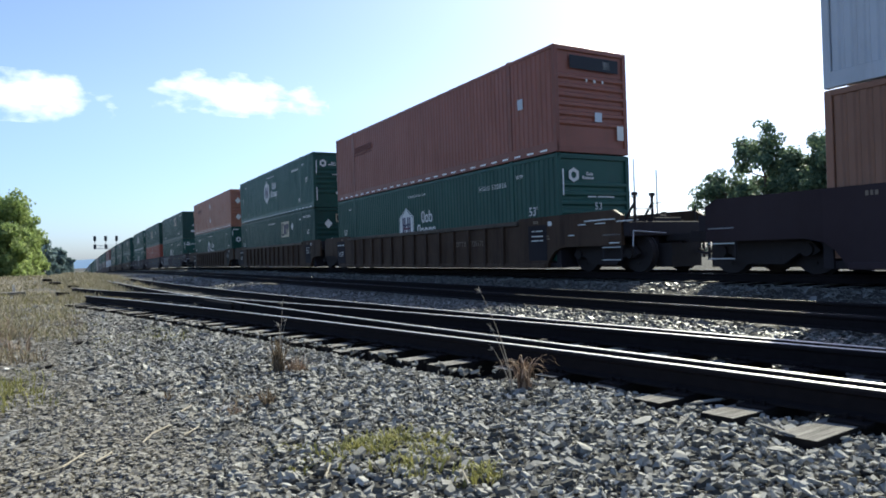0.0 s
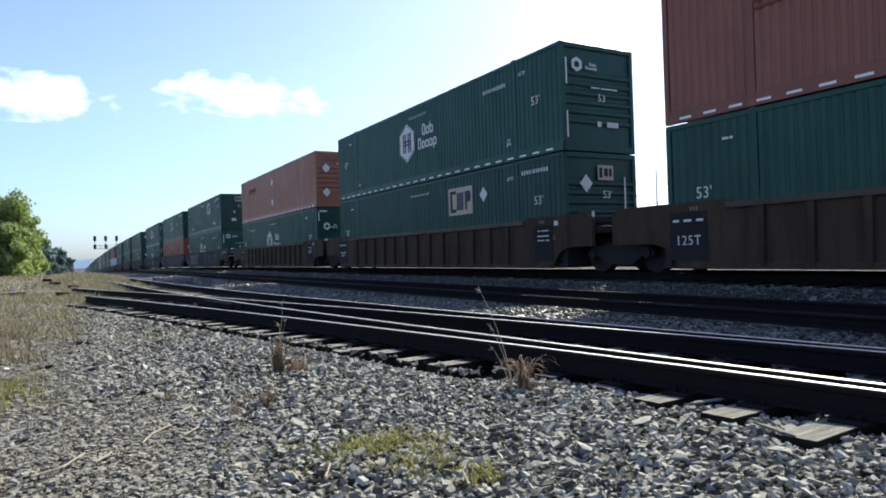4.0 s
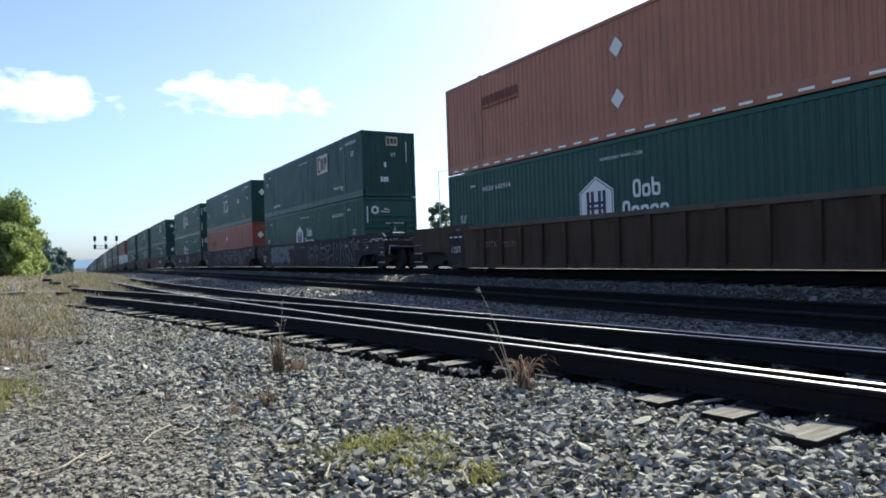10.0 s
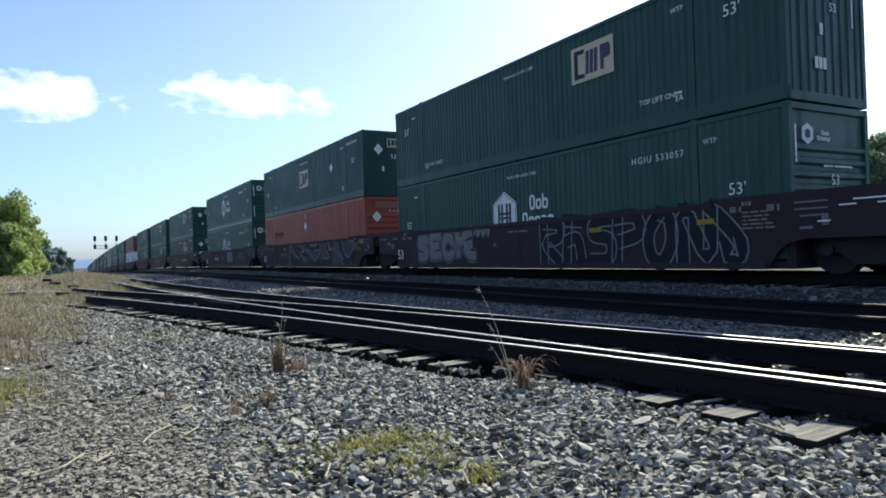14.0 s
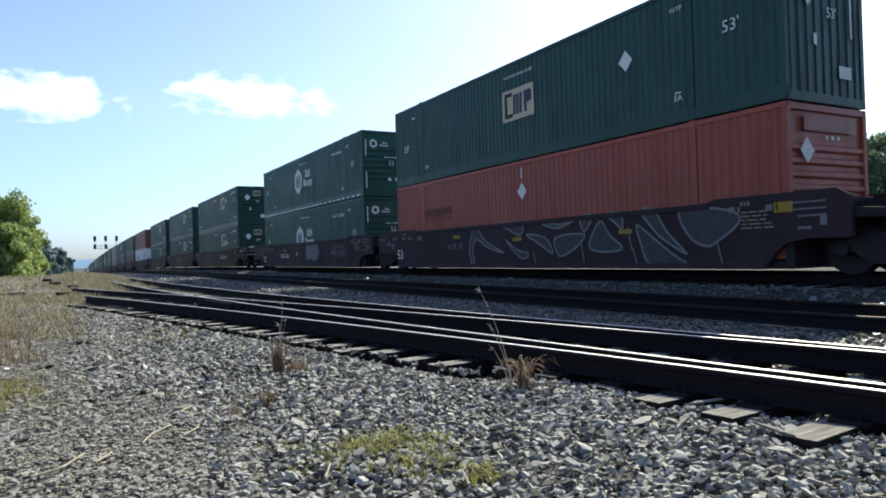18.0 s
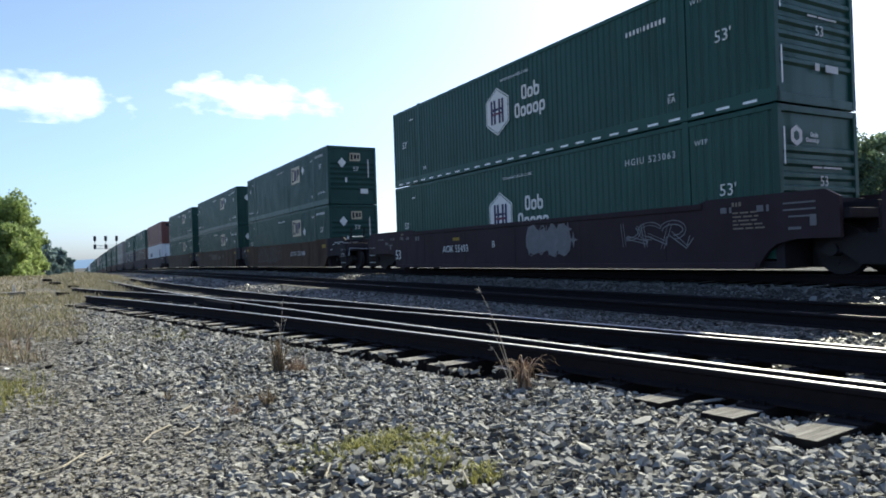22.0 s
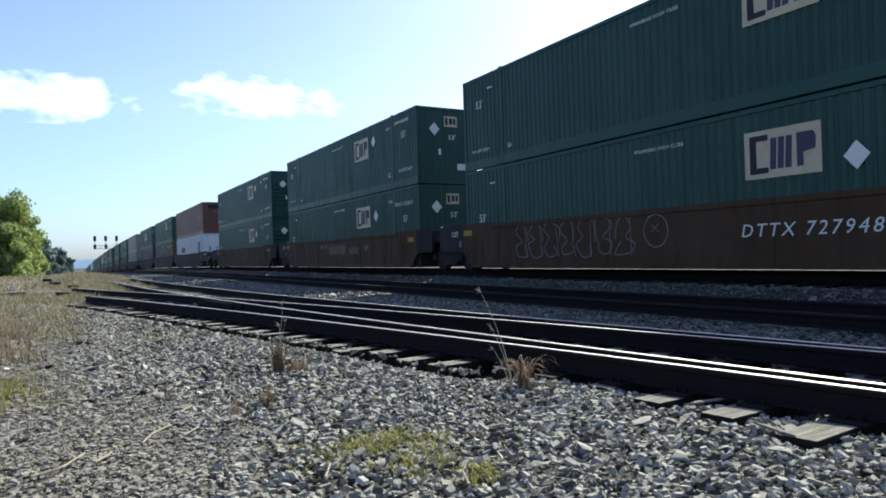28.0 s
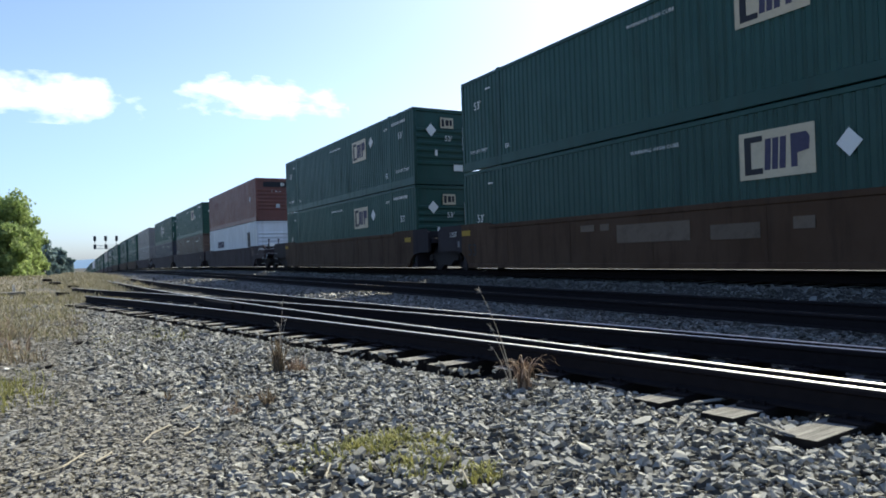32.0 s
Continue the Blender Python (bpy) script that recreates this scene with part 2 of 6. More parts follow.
def make_cloud(seed, size_x, size_z):
    """Thin water vapour: white where the noise is dense, clear at the rim."""
    m, nt, b = shader("cloud_vapour")
    tc = nt.nodes.new("ShaderNodeTexCoord")
    mp = nt.nodes.new("ShaderNodeMapping")
    mp.inputs["Location"].default_value = (seed * 3.1, seed * 1.7, seed * 2.3)
    mp.inputs["Scale"].default_value = (3.2 / size_x, 1, 1.5 / size_z)
    nt.links.new(tc.outputs["Object"], mp.inputs["Vector"])
    n = nt.nodes.new("ShaderNodeTexNoise")
    n.inputs["Scale"].default_value, n.inputs["Detail"].default_value, n.inputs["Roughness"].default_value = 1.7, 8, 0.54
    nt.links.new(mp.outputs[0], n.inputs["Vector"])
    mp2 = nt.nodes.new("ShaderNodeMapping")
    mp2.inputs["Scale"].default_value = (2 / size_x, 0, 2 / size_z)
    nt.links.new(tc.outputs["Object"], mp2.inputs["Vector"])
    ln = nt.nodes.new("ShaderNodeVectorMath")
    ln.operation = "LENGTH"
    nt.links.new(mp2.outputs[0], ln.inputs[0])
    sub = nt.nodes.new("ShaderNodeMath")
    sub.operation = "SUBTRACT"
    nt.links.new(scaled(nt, n.outputs["Fac"], 2.4), sub.inputs[0])
    nt.links.new(ln.outputs["Value"], sub.inputs[1])
    a = ramp(nt, sub.outputs[0], 0.28, 1.35)
    # the cloud's sunlit white is emission on a flat sheet
    e = nt.nodes.new("ShaderNodeEmission")
    e.inputs["Color"].default_value, e.inputs["Strength"].default_value = (1.0, 0.99, 0.985, 1), 1.0
    t = nt.nodes.new("ShaderNodeBsdfTransparent")
    mx = nt.nodes.new("ShaderNodeMixShader")
    nt.links.new(a, mx.inputs[0])
    nt.links.new(t.outputs[0], mx.inputs[1])
    nt.links.new(e.outputs[0], mx.inputs[2])
    nt.links.new(mx.outputs[0], nt.nodes["Material Output"].inputs["Surface"])
    return m


WOOD, SOIL = make_wood(), make_soil()
NEARBLACKWOOD = plain("near_black_wood", (0.014, 0.011, 0.009), 0.95, 0.0, 0.5, 9.0)


# ---------------------------------------------------------------- mesh tools
class Shape:
    """Collects boxes, prisms, tubes and ribbons into one mesh."""

    def __init__(self):
        self.v, self.f, self.m = [], [], []

    def add(self, vs, fs, slot=0):
        o = len(self.v)
        self.v += [tuple(p) for p in vs]
        self.f += [tuple(i + o for i in f) for f in fs]
        self.m += [slot] * len(fs)
        return self

    def box(self, x0, x1, y0, y1, z0, z1, slot=0):
        vs = [(x, y, z) for x in (x0, x1) for y in (y0, y1) for z in (z0, z1)]
        return self.add(vs, [(0, 1, 3, 2), (4, 6, 7, 5), (0, 4, 5, 1), (2, 3, 7, 6), (0, 2, 6, 4), (1, 5, 7, 3)], slot)

    def prism(self, outline, axis, a, b, slot=0):
        """An outline in the two other axes, in order, pushed from a to b along the axis."""
        n = len(outline)
        put = {"x": lambda p, w: (w, p[0], p[1]), "y": lambda p, w: (p[0], w, p[1]), "z": lambda p, w: (p[0], p[1], w)}[axis]
        vs = [put(p, a) for p in outline] + [put(p, b) for p in outline]
        fs = [(i, (i + 1) % n, (i + 1) % n + n, i + n) for i in range(n)] + [tuple(range(n))[::-1], tuple(range(n, 2 * n))]
        return self.add(vs, fs, slot)

    def tube(self, p, q, r, n=8, r2=None, slot=0):
        p, q = Vector(p), Vector(q)
        d = (q - p).normalized()
        u = d.orthogonal().normalized()
        w = d.cross(u)
        r2 = r if r2 is None else r2
        ring = [(math.cos(2 * math.pi * i / n), math.sin(2 * math.pi * i / n)) for i in range(n)]
        vs = [p + (u * c + w * s) * r for c, s in ring] + [q + (u * c + w * s) * r2 for c, s in ring]
        fs = [(i, (i + 1) % n, (i + 1) % n + n, i + n) for i in range(n)] + [tuple(range(n))[::-1], tuple(range(n, 2 * n))]
        return self.add(vs, fs, slot)

    def mesh(self, name, mats, bevel=0.0, smooth=False):
        me = bpy.data.meshes.new(name)
        me.from_pydata(self.v, [], self.f)
        for mt in mats:
            me.materials.append(mt)
        if len(mats) > 1:
            me.polygons.foreach_set("material_index", self.m)
        bm = bmesh.new()
        bm.from_mesh(me)
        bmesh.ops.recalc_face_normals(bm, faces=bm.faces)
        if bevel:
            bmesh.ops.bevel(bm, geom=bm.edges, offset=bevel, segments=1, affect="EDGES", clamp_overlap=True)
        bm.to_mesh(me)
        bm.free()
        if smooth:
            me.polygons.foreach_set("use_smooth", [True] * len(me.polygons))
        return me


MESHES = {}


def kept(key, build):
    if key not in MESHES:
        MESHES[key] = build()
    return MESHES[key]


def part(name, me, parent, label="", at=None):
    ob = new(name, me)
    ob.parent = parent
    if at is not None:
        ob.matrix_basis = at if isinstance(at, Matrix) else Matrix.Translation(at)
    if label:
        ob["label"] = label
    return ob


def thing(name, label, category, group="", kind="", me=None, at=None):
    ob = tagged(new(name, me), label, category, group, kind)
    if at is not None:
        ob.matrix_basis = at if isinstance(at, Matrix) else Matrix.Translation(at)
    return ob


SIDEWAYS = Matrix(((0, 0, -1, 0), (-1, 0, 0, 0), (0, 1, 0, 0), (0, 0, 0, 1)))  # writing on the near side wall
HEADON = Matrix(((1, 0, 0, 0), (0, 0, -1, 0), (0, 1, 0, 0), (0, 0, 0, 1)))  # writing on the leading end


def lettering(text, size, material, slant=0.0, space=1.0):
    def build():
        cu = bpy.data.curves.new("letters", "FONT")
        cu.body, cu.size, cu.extrude = text, size / 0.7, 0.002
        cu.align_x, cu.align_y = "CENTER", "CENTER"
        cu.resolution_u, cu.shear, cu.space_character = 2, slant, space
        ob = bpy.data.objects.new("letters", cu)
        me = bpy.data.meshes.new_from_object(ob)
        bpy.data.objects.remove(ob)
        me.materials.append(material)
        return me
    return kept(("text", text, size, material.name, slant), build)


def flat(outline, mats, thick=0.004):
    return Shape().prism(outline, "z", 0, thick).mesh("plate", mats)


def bars(widths, height, gap, material):
    """A line of plain bars in place of writing."""
    def build():
        s, x = Shape(), -(sum(widths) + gap * (len(widths) - 1)) / 2
        for w in widths:
            s.box(x, x + w, -height / 2, height / 2, 0, 0.004)
            x += w + gap
        return s.mesh("bars", [material])
    return kept(("bars", tuple(widths), height, gap, material.name), build)


def diamond_plate():
    return kept("diamond", lambda: flat([(0.22, 0), (0, 0.245), (-0.22, 0), (0, -0.245)], [LETTER]))


# ---------------------------------------------------------------- ground
def smooth(a, b, x):
    u = min(max((x - a) / (b - a), 0.0), 1.0)
    return u * u * (3 - 2 * u)


RAIL_TOP, MAIN_TOP = 0.19, 0.42
MAIN_X, MID_X = 12.78, 8.4


def left_main(y):
    s = min(y, 28.0)
    return 4.37 - 0.118 * s + 0.0016 * s * s - 0.03 * (y - s)


def left_branch(y):
    return 4.22 - 0.127 * y - 0.0024 * y * y if y < 24 else 4.22 - 0.127 * 24 - 0.0024 * 576 - 0.2 * (y - 24)


TIE_HOLLOWS = ((3.36, 2.08), (3.42, 2.66), (3.42, 3.12))


def ground_z(x, y):
    z = -0.05 - fall(y)
    z += 0.24 * smooth(10.0, 11.0, x) * (1 - smooth(14.7, 16.0, x))
    d, close = x - left_branch(y), 1 - smooth(4.2, 5.0, y)
    z -= 0.07 * smooth(-0.62, -0.42, d - 0.4 * close) * (1 - smooth(5.6, 5.9, x)) * (y < 40)
    z -= 0.035 * smooth(-0.85, -0.6, d) * (1 - smooth(-0.25, 0.05, d)) * (1 - close) * (y < 21)  # dug out round the tie ends
    if close > 0:
        for tx, ty in TIE_HOLLOWS:
            z -= 0.02 * math.exp(-((x - tx) / 0.2) ** 2 - ((y - ty) / 0.17) ** 2)
    z += 0.42 * math.exp(-((y - 50) / 15) ** 2) * (1 - smooth(2.2, 4.2, x))
    return z


def make_ground():
    def axis(lo, hi, fine, coarse):
        vals, v, step = [lo], lo, fine
        while v < hi:
            v += step
            vals.append(v)
            step *= coarse
        return vals
    xs = sorted({-x for x in axis(2.0, 3200, 0.4, 1.16)} | set(np.round(np.arange(-2, 17, 0.25), 3)) | set(axis(17, 3200, 0.4, 1.16)))
    ys = sorted({-y for y in axis(1.0, 1200, 0.5, 1.25)} | set(np.round(np.arange(-1, 24, 0.25), 3)) | set(axis(24, 4000, 0.6, 1.05)))
    vs = []
    for y in ys:
        for x in xs:
            n = noise.noise(Vector((x * 0.8, y * 0.8, 0))) * 0.03 + noise.noise(Vector((x * 3, y * 3, 5))) * 0.012
            vs.append((x, y, ground_z(x, y) + n * (1 if abs(x) < 60 and y < 120 else 8)))
    w = len(xs)
    fs = [(j * w + i, j * w + i + 1, (j + 1) * w + i + 1, (j + 1) * w + i) for j in range(len(ys) - 1) for i in range(w - 1)]
    me = bpy.data.meshes.new("ground")
    me.from_pydata(vs, [], fs)
    me.polygons.foreach_set("use_smooth", [True] * len(fs))
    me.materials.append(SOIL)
    return thing("ground", "grey gravel ground with brown dirt beside the tracks", "ground", kind="structure", me=me)


make_ground()


# ---------------------------------------------------------------- tracks
RAIL_PROFILE = [(-0.07, 0), (0.07, 0), (0.07, 0.012), (0.014, 0.03), (0.01, 0.115), (0.036, 0.13), (0.036, 0.152), (0.022, 0.1645), (0.016, 0.168),
                (-0.016, 0.168), (-0.022, 0.1645), (-0.036, 0.152), (-0.036, 0.13), (-0.01, 0.115), (-0.014, 0.03), (-0.07, 0.012)]


def rail_mesh(points, head=None):
    """A flat-bottomed rail swept along points at the level of its top."""
    s, n = Shape(), len(RAIL_PROFILE)
    vs = []
    for i, p in enumerate(points):
        a, b = Vector(points[max(i - 1, 0)]), Vector(points[min(i + 1, len(points) - 1)])
        d = (b - a).normalized()
        side = Vector((d.y, -d.x, 0)).normalized()
        vs += [Vector(p) + side * u + Vector((0, 0, w - 0.168)) for u, w in RAIL_PROFILE]
    s.v = [tuple(v) for v in vs]
    for i in range(len(points) - 1):
        for k in range(n):
            k2 = (k + 1) % n
            s.f.append((i * n + k, i * n + k2, (i + 1) * n + k2, (i + 1) * n + k))
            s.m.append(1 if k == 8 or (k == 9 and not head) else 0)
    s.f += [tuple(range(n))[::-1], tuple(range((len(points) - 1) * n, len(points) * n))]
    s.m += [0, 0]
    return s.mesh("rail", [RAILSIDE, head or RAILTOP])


def line_points(fx, y0, y1, top, step=1.0):
    n = max(2, int((y1 - y0) / step))
    return [(fx(y0 + (y1 - y0) * i / n), y0 + (y1 - y0) * i / n, top - fall(y0 + (y1 - y0) * i / n)) for i in range(n + 1)]


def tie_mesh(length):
    """Weather-bleached on top; the tarred sides are blackened further, their shade put into the colour."""
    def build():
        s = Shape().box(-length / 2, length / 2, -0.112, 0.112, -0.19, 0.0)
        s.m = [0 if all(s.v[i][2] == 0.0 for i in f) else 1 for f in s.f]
        return s.mesh("tie", [WOOD, NEARBLACKWOOD])
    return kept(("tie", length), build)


def spike_plate():
    def build():
        s = Shape().box(-0.17, 0.17, -0.1, 0.1, 0.0, 0.018)
        for x in (-0.09, 0.09):
            s.box(x - 0.012, x + 0.012, -0.05, -0.026, 0.018, 0.05)
            s.box(x - 0.012, x + 0.012, 0.026, 0.05, 0.018, 0.05)
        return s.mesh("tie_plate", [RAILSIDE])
    return kept("tie_plate", build)


rng = random.Random(11)
turnout = thing("railway_turnout", "worn railway turnout with rusty rails on weathered wooden ties", "railway track", kind="structure")
part("rail", rail_mesh(line_points(left_branch, -14, 20.6, RAIL_TOP)), turnout, "polished rail with brown sides")
part("rail", rail_mesh(line_points(lambda y: left_branch(y) + 1.455, -14, 28.4, RAIL_TOP)), turnout)
part("rail", rail_mesh(line_points(left_main, -5, 90, RAIL_TOP)), turnout)
part("rail", rail_mesh(line_points(lambda y: left_main(y) + 1.435, -14, 90, RAIL_TOP)), turnout)
frog_y = 14.6
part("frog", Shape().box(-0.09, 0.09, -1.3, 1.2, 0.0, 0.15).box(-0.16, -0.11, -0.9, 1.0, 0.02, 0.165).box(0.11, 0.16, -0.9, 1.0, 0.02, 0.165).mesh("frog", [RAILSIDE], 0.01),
     turnout, "cast steel frog", pose(left_main(frog_y), frog_y, 0.0, 0, 0, 6.0))
y = -5.6
while y < 46:
    y = 2.165 if 1.7 < y < 2.3 else y
    jut = {2.165: 0.6, 2.705: 0.46, 3.245: 0.4}.get(round(y, 3), 0.54 + rng.uniform(-0.08, 0.08))
    jut = 0.24 if 3.5 < y < 5.3 else jut  # ballast heaped over these ends
    a = left_branch(y) - jut if y < 20.5 else left_main(y) - 0.6
    b = max(left_main(y) + 1.435, left_branch(y) + 1.455) + 0.55 + rng.uniform(-0.1, 0.1)
    length = round((b - a) * 5) / 5
    turn = rng.uniform(-2, 2) + (3 if y < 4 else 6)
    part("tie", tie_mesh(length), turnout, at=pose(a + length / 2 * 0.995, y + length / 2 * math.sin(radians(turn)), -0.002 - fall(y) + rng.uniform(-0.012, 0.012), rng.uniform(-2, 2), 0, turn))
    if -1 < y < 16:
        for fx in (left_branch, lambda q: left_branch(q) + 1.455, left_main, lambda q: left_main(q) + 1.435):
            part("tie_plate", spike_plate(), turnout, at=pose(fx(y), y, 0.0, 0, 0, 6))
    y += 0.54 if 2 < y < 3 else 0.53 + rng.uniform(-0.05, 0.05)

middle = thing("railway_track", "straight railway track on stone ballast with wooden ties", "railway track", kind="structure")
for dx in (-0.7535, 0.7535):
    part("rail", rail_mesh(line_points(lambda q: MID_X + dx, -30, 420, RAIL_TOP, 5), SHINYTOP), middle)
main = thing("railway_track", "main line railway track raised on stone ballast", "railway track", kind="structure")
for dx in (-0.7535, 0.7535):
    part("rail", rail_mesh(line_points(lambda q: MAIN_X + dx, -40, 640, MAIN_TOP, 5), SHINYTOP), main)
for tr, cx, top, y1 in ((middle, MID_X, -0.045, 44), (main, MAIN_X, 0.23, 40)):
    y = -4.0
    while y < y1:
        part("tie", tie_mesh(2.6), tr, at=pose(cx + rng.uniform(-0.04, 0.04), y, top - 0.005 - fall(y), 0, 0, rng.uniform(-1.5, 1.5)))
        y += 0.53


# ---------------------------------------------------------------- stones
def stone_shapes(count, flatness):
    """Angular broken stones, twelve corners each."""
    g = (1 + 5 ** 0.5) / 2
    base = np.array([(-1, g, 0), (1, g, 0), (-1, -g, 0), (1, -g, 0), (0, -1, g), (0, 1, g), (0, -1, -g), (0, 1, -g), (g, 0, -1), (g, 0, 1), (-g, 0, -1), (-g, 0, 1)]) / 1.902
    out = []
    for i in range(count):
        r = np.random.RandomState(100 + i)
        v = base * (1 + r.uniform(-0.45, 0.3, (12, 1)))
        for _ in range(7):
            n = r.normal(0, 1, 3)
            n /= np.linalg.norm(n)
            over = np.maximum(v @ n - r.uniform(0.28, 0.55), 0)
            v = v - np.outer(over, n)
        out.append(v * np.array([r.uniform(1.1, 1.75), r.uniform(0.75, 1.1), flatness * r.uniform(0.7, 1.2)]))
    return out


ICO = np.array([(0, 11, 5), (0, 5, 1), (0, 1, 7), (0, 7, 10), (0, 10, 11), (1, 5, 9), (5, 11, 4), (11, 10, 2), (10, 7, 6), (7, 1, 8),
                (3, 9, 4), (3, 4, 2), (3, 2, 6), (3, 6, 8), (3, 8, 9), (4, 9, 5), (2, 4, 11), (6, 2, 10), (8, 6, 7), (9, 8, 1)])


def shard_shapes(count, flatness):
    """Blocky chips with eight corners."""
    out = []
    for i in range(count):
        r = np.random.RandomState(700 + i)
        v = np.array([(x, y, z) for x in (-1, 1) for y in (-1, 1) for z in (-1, 1)], float) * 0.72
        v[:, :2] *= np.where(v[:, 2:] > 0, r.uniform(0.45, 0.95), 1.0)
        v += r.uniform(-0.3, 0.3, (8, 3))
        out.append(v * np.array([r.uniform(1.0, 1.7), r.uniform(0.75, 1.1), flatness * r.uniform(0.7, 1.2)]))
    return out


BLOCK = np.array([(0, 1, 3), (0, 3, 2), (4, 6, 7), (4, 7, 5), (0, 4, 5), (0, 5, 1), (2, 3, 7), (2, 7, 6), (0, 2, 6), (0, 6, 4), (1, 5, 7), (1, 7, 3)])


def scatter_stones(name, label, spots, material, flatness=0.62, chips=False, single=None, tilt=0.28):
    """Strews stones over rectangles: x0, x1, y0, y1, how many to a square metre, size, where to keep them, lift.
    single: a stretch of the plan whose stones are parts of their own, up to 300."""
    shapes = [(v, BLOCK) for v in shard_shapes(14, flatness)] + ([] if chips else [(v, ICO) for v in stone_shapes(8, flatness)])
    r = np.random.RandomState(5)
    allv, allf, o, apart = [], [], 0, []
    for x0, x1, y0, y1, density, size, keep, *lift in spots:
        n = int((x1 - x0) * (y1 - y0) * density)
        px, py = r.uniform(x0, x1, n), r.uniform(y0, y1, n)
        for x, yy in zip(px, py):
            if not keep(x, yy):
                continue
            s = size * r.choice([0.55, 0.75, 0.9, 1.0, 1.25, 1.6]) * r.uniform(0.85, 1.15) / 2
            a, tx, ty = r.uniform(0, 6.283), r.normal(0, tilt), r.normal(0, tilt)
            pick = r.randint(len(shapes))
            base, faces = shapes[pick]
            if single and len(apart) < 300 and single(x, yy) and s > 0.014:
                apart.append((pick, Matrix.Translation((x, yy, ground_z(x, yy) + s * 0.3)) @ Matrix.Rotation(a, 4, "Z") @ Matrix.Rotation(tx * 0.7, 4, "Y") @ Matrix.Rotation(ty * 0.7, 4, "X") @ Matrix.Scale(s, 4)))
                continue
            v = base * s
            ca, sa = math.cos(a), math.sin(a)
            v = v @ np.array([[ca, sa, 0], [-sa, ca, 0], [0, 0, 1]]).T
            v = v + np.outer(v[:, 0] * tx + v[:, 1] * ty, [0, 0, 1])
            v = v + np.array([x, yy, ground_z(x, yy) + s * 0.18 + r.uniform(0, 0.036) + (lift[0] if lift else 0)])
            allv.append(v)
            allf.append(faces + o)
            o += len(base)
    v, f = np.concatenate(allv), np.concatenate(allf)
    me = bpy.data.meshes.new(name)
    me.vertices.add(len(v))
    me.vertices.foreach_set("co", v.ravel())
    me.loops.add(f.size)
    me.loops.foreach_set("vertex_index", f.ravel())
    me.polygons.add(len(f))
    me.polygons.foreach_set("loop_start", np.arange(0, f.size, 3))
    me.polygons.foreach_set("use_smooth", [False] * len(f))
    me.update(calc_edges=True)
    me.materials.append(material)
    ob = thing(name, label, "gravel", kind="stuff", me=me)
    for pick, at in apart:
        part("stone", kept(("stone", flatness, pick), lambda: loose_stone(*shapes[pick])), ob, at=at)
    return ob


def loose_stone(v, f, material=None):
    me = bpy.data.meshes.new("stone")
    me.from_pydata([tuple(map(float, p)) for p in v], [], [tuple(map(int, q)) for q in f])
    me.materials.append(material or LOOSESTONE)
    return me


def patchy(x, y, scale, seed):
    return noise.noise(Vector((x * scale, y * scale, seed)))


in_view = lambda x, y: -0.12 * y - 2.2 < x < 2.15 * y + 9
ballast_edge = lambda y: 0.55 + 0.02 * y + 0.5 * patchy(0, y, 0.4, 3)
coarse = lambda x, y: in_view(x, y) and x < left_branch(y) - (0.12 if y < 4.6 else 0.42) - 0.2 * patchy(x, y, 2.5, 6) and (x > ballast_edge(y) - 0.5 * (y > 6) or patchy(x, y, 1.3, 8) > 0.42)
tie_ends = lambda x, y: in_view(x, y) and left_branch(y) - 0.8 < x < left_branch(y) - 0.3 + 0.25 * patchy(x, y, 2.0, 9)
dirt = lambda x, y: in_view(x, y) and x < ballast_edge(y) + 0.3 + 0.35 * patchy(x, y, 1.1, 14)
scatter_stones("ballast", "loose crushed grey ballast stones beside the track", [
    (-0.4, 4.6, -3.0, 1.2, 520, 0.045, coarse), (-0.4, 4.0, 1.2, 5.5, 1450, 0.037, coarse), (-1.0, 3.7, 5.5, 10, 800, 0.039, coarse), (-2, 3.2, 10, 18, 330, 0.047, coarse),
    (-2, 2.5, 18, 34, 110, 0.065, coarse),
    (4.16, 4.34, 2.0, 3.3, 260, 0.04, in_view, 0.17), (-1.0, 3.6, 4.6, 13, 60, 0.045, tie_ends, 0.1)], STONE, 0.56, single=lambda x, y: 1.15 < x < 2.3 and 2.1 < y < 2.9)
# stones between the tracks, with the train's shade in their colour
scatter_stones("ballast", "shade-darkened ballast stones between the tracks", [
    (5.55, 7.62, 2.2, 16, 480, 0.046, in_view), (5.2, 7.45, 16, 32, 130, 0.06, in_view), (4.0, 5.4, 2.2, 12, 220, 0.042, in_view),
    (9.4, 11.4, 3.5, 22, 230, 0.05, in_view), (9.4, 11.4, 22, 40, 60, 0.07, in_view), (7.75, 9.05, 3, 20, 110, 0.046, in_view), (4.6, 7.5, 32, 75, 28, 0.11, in_view), (9.3, 11.5, 40, 75, 22, 0.11, in_view), (2.2, 4.2, 16, 40, 60, 0.07, in_view)], SHADEDSTONE, 0.45)
scatter_stones("fine_gravel", "fine grey-brown gravel trodden into the dirt", [
    (-1.8, 1.7, -3.0, 1.8, 700, 0.03, dirt), (-1.6, -0.6, 1.8, 5.5, 1500, 0.024, dirt), (-0.6, 1.9, 1.8, 5.5, 2500, 0.024, dirt), (-1.4, 1.8, 5.5, 11, 950, 0.03, dirt), (-3, 1.8, 11, 20, 300, 0.045, dirt)], FINESTONE, 0.26, True, tilt=0.16)


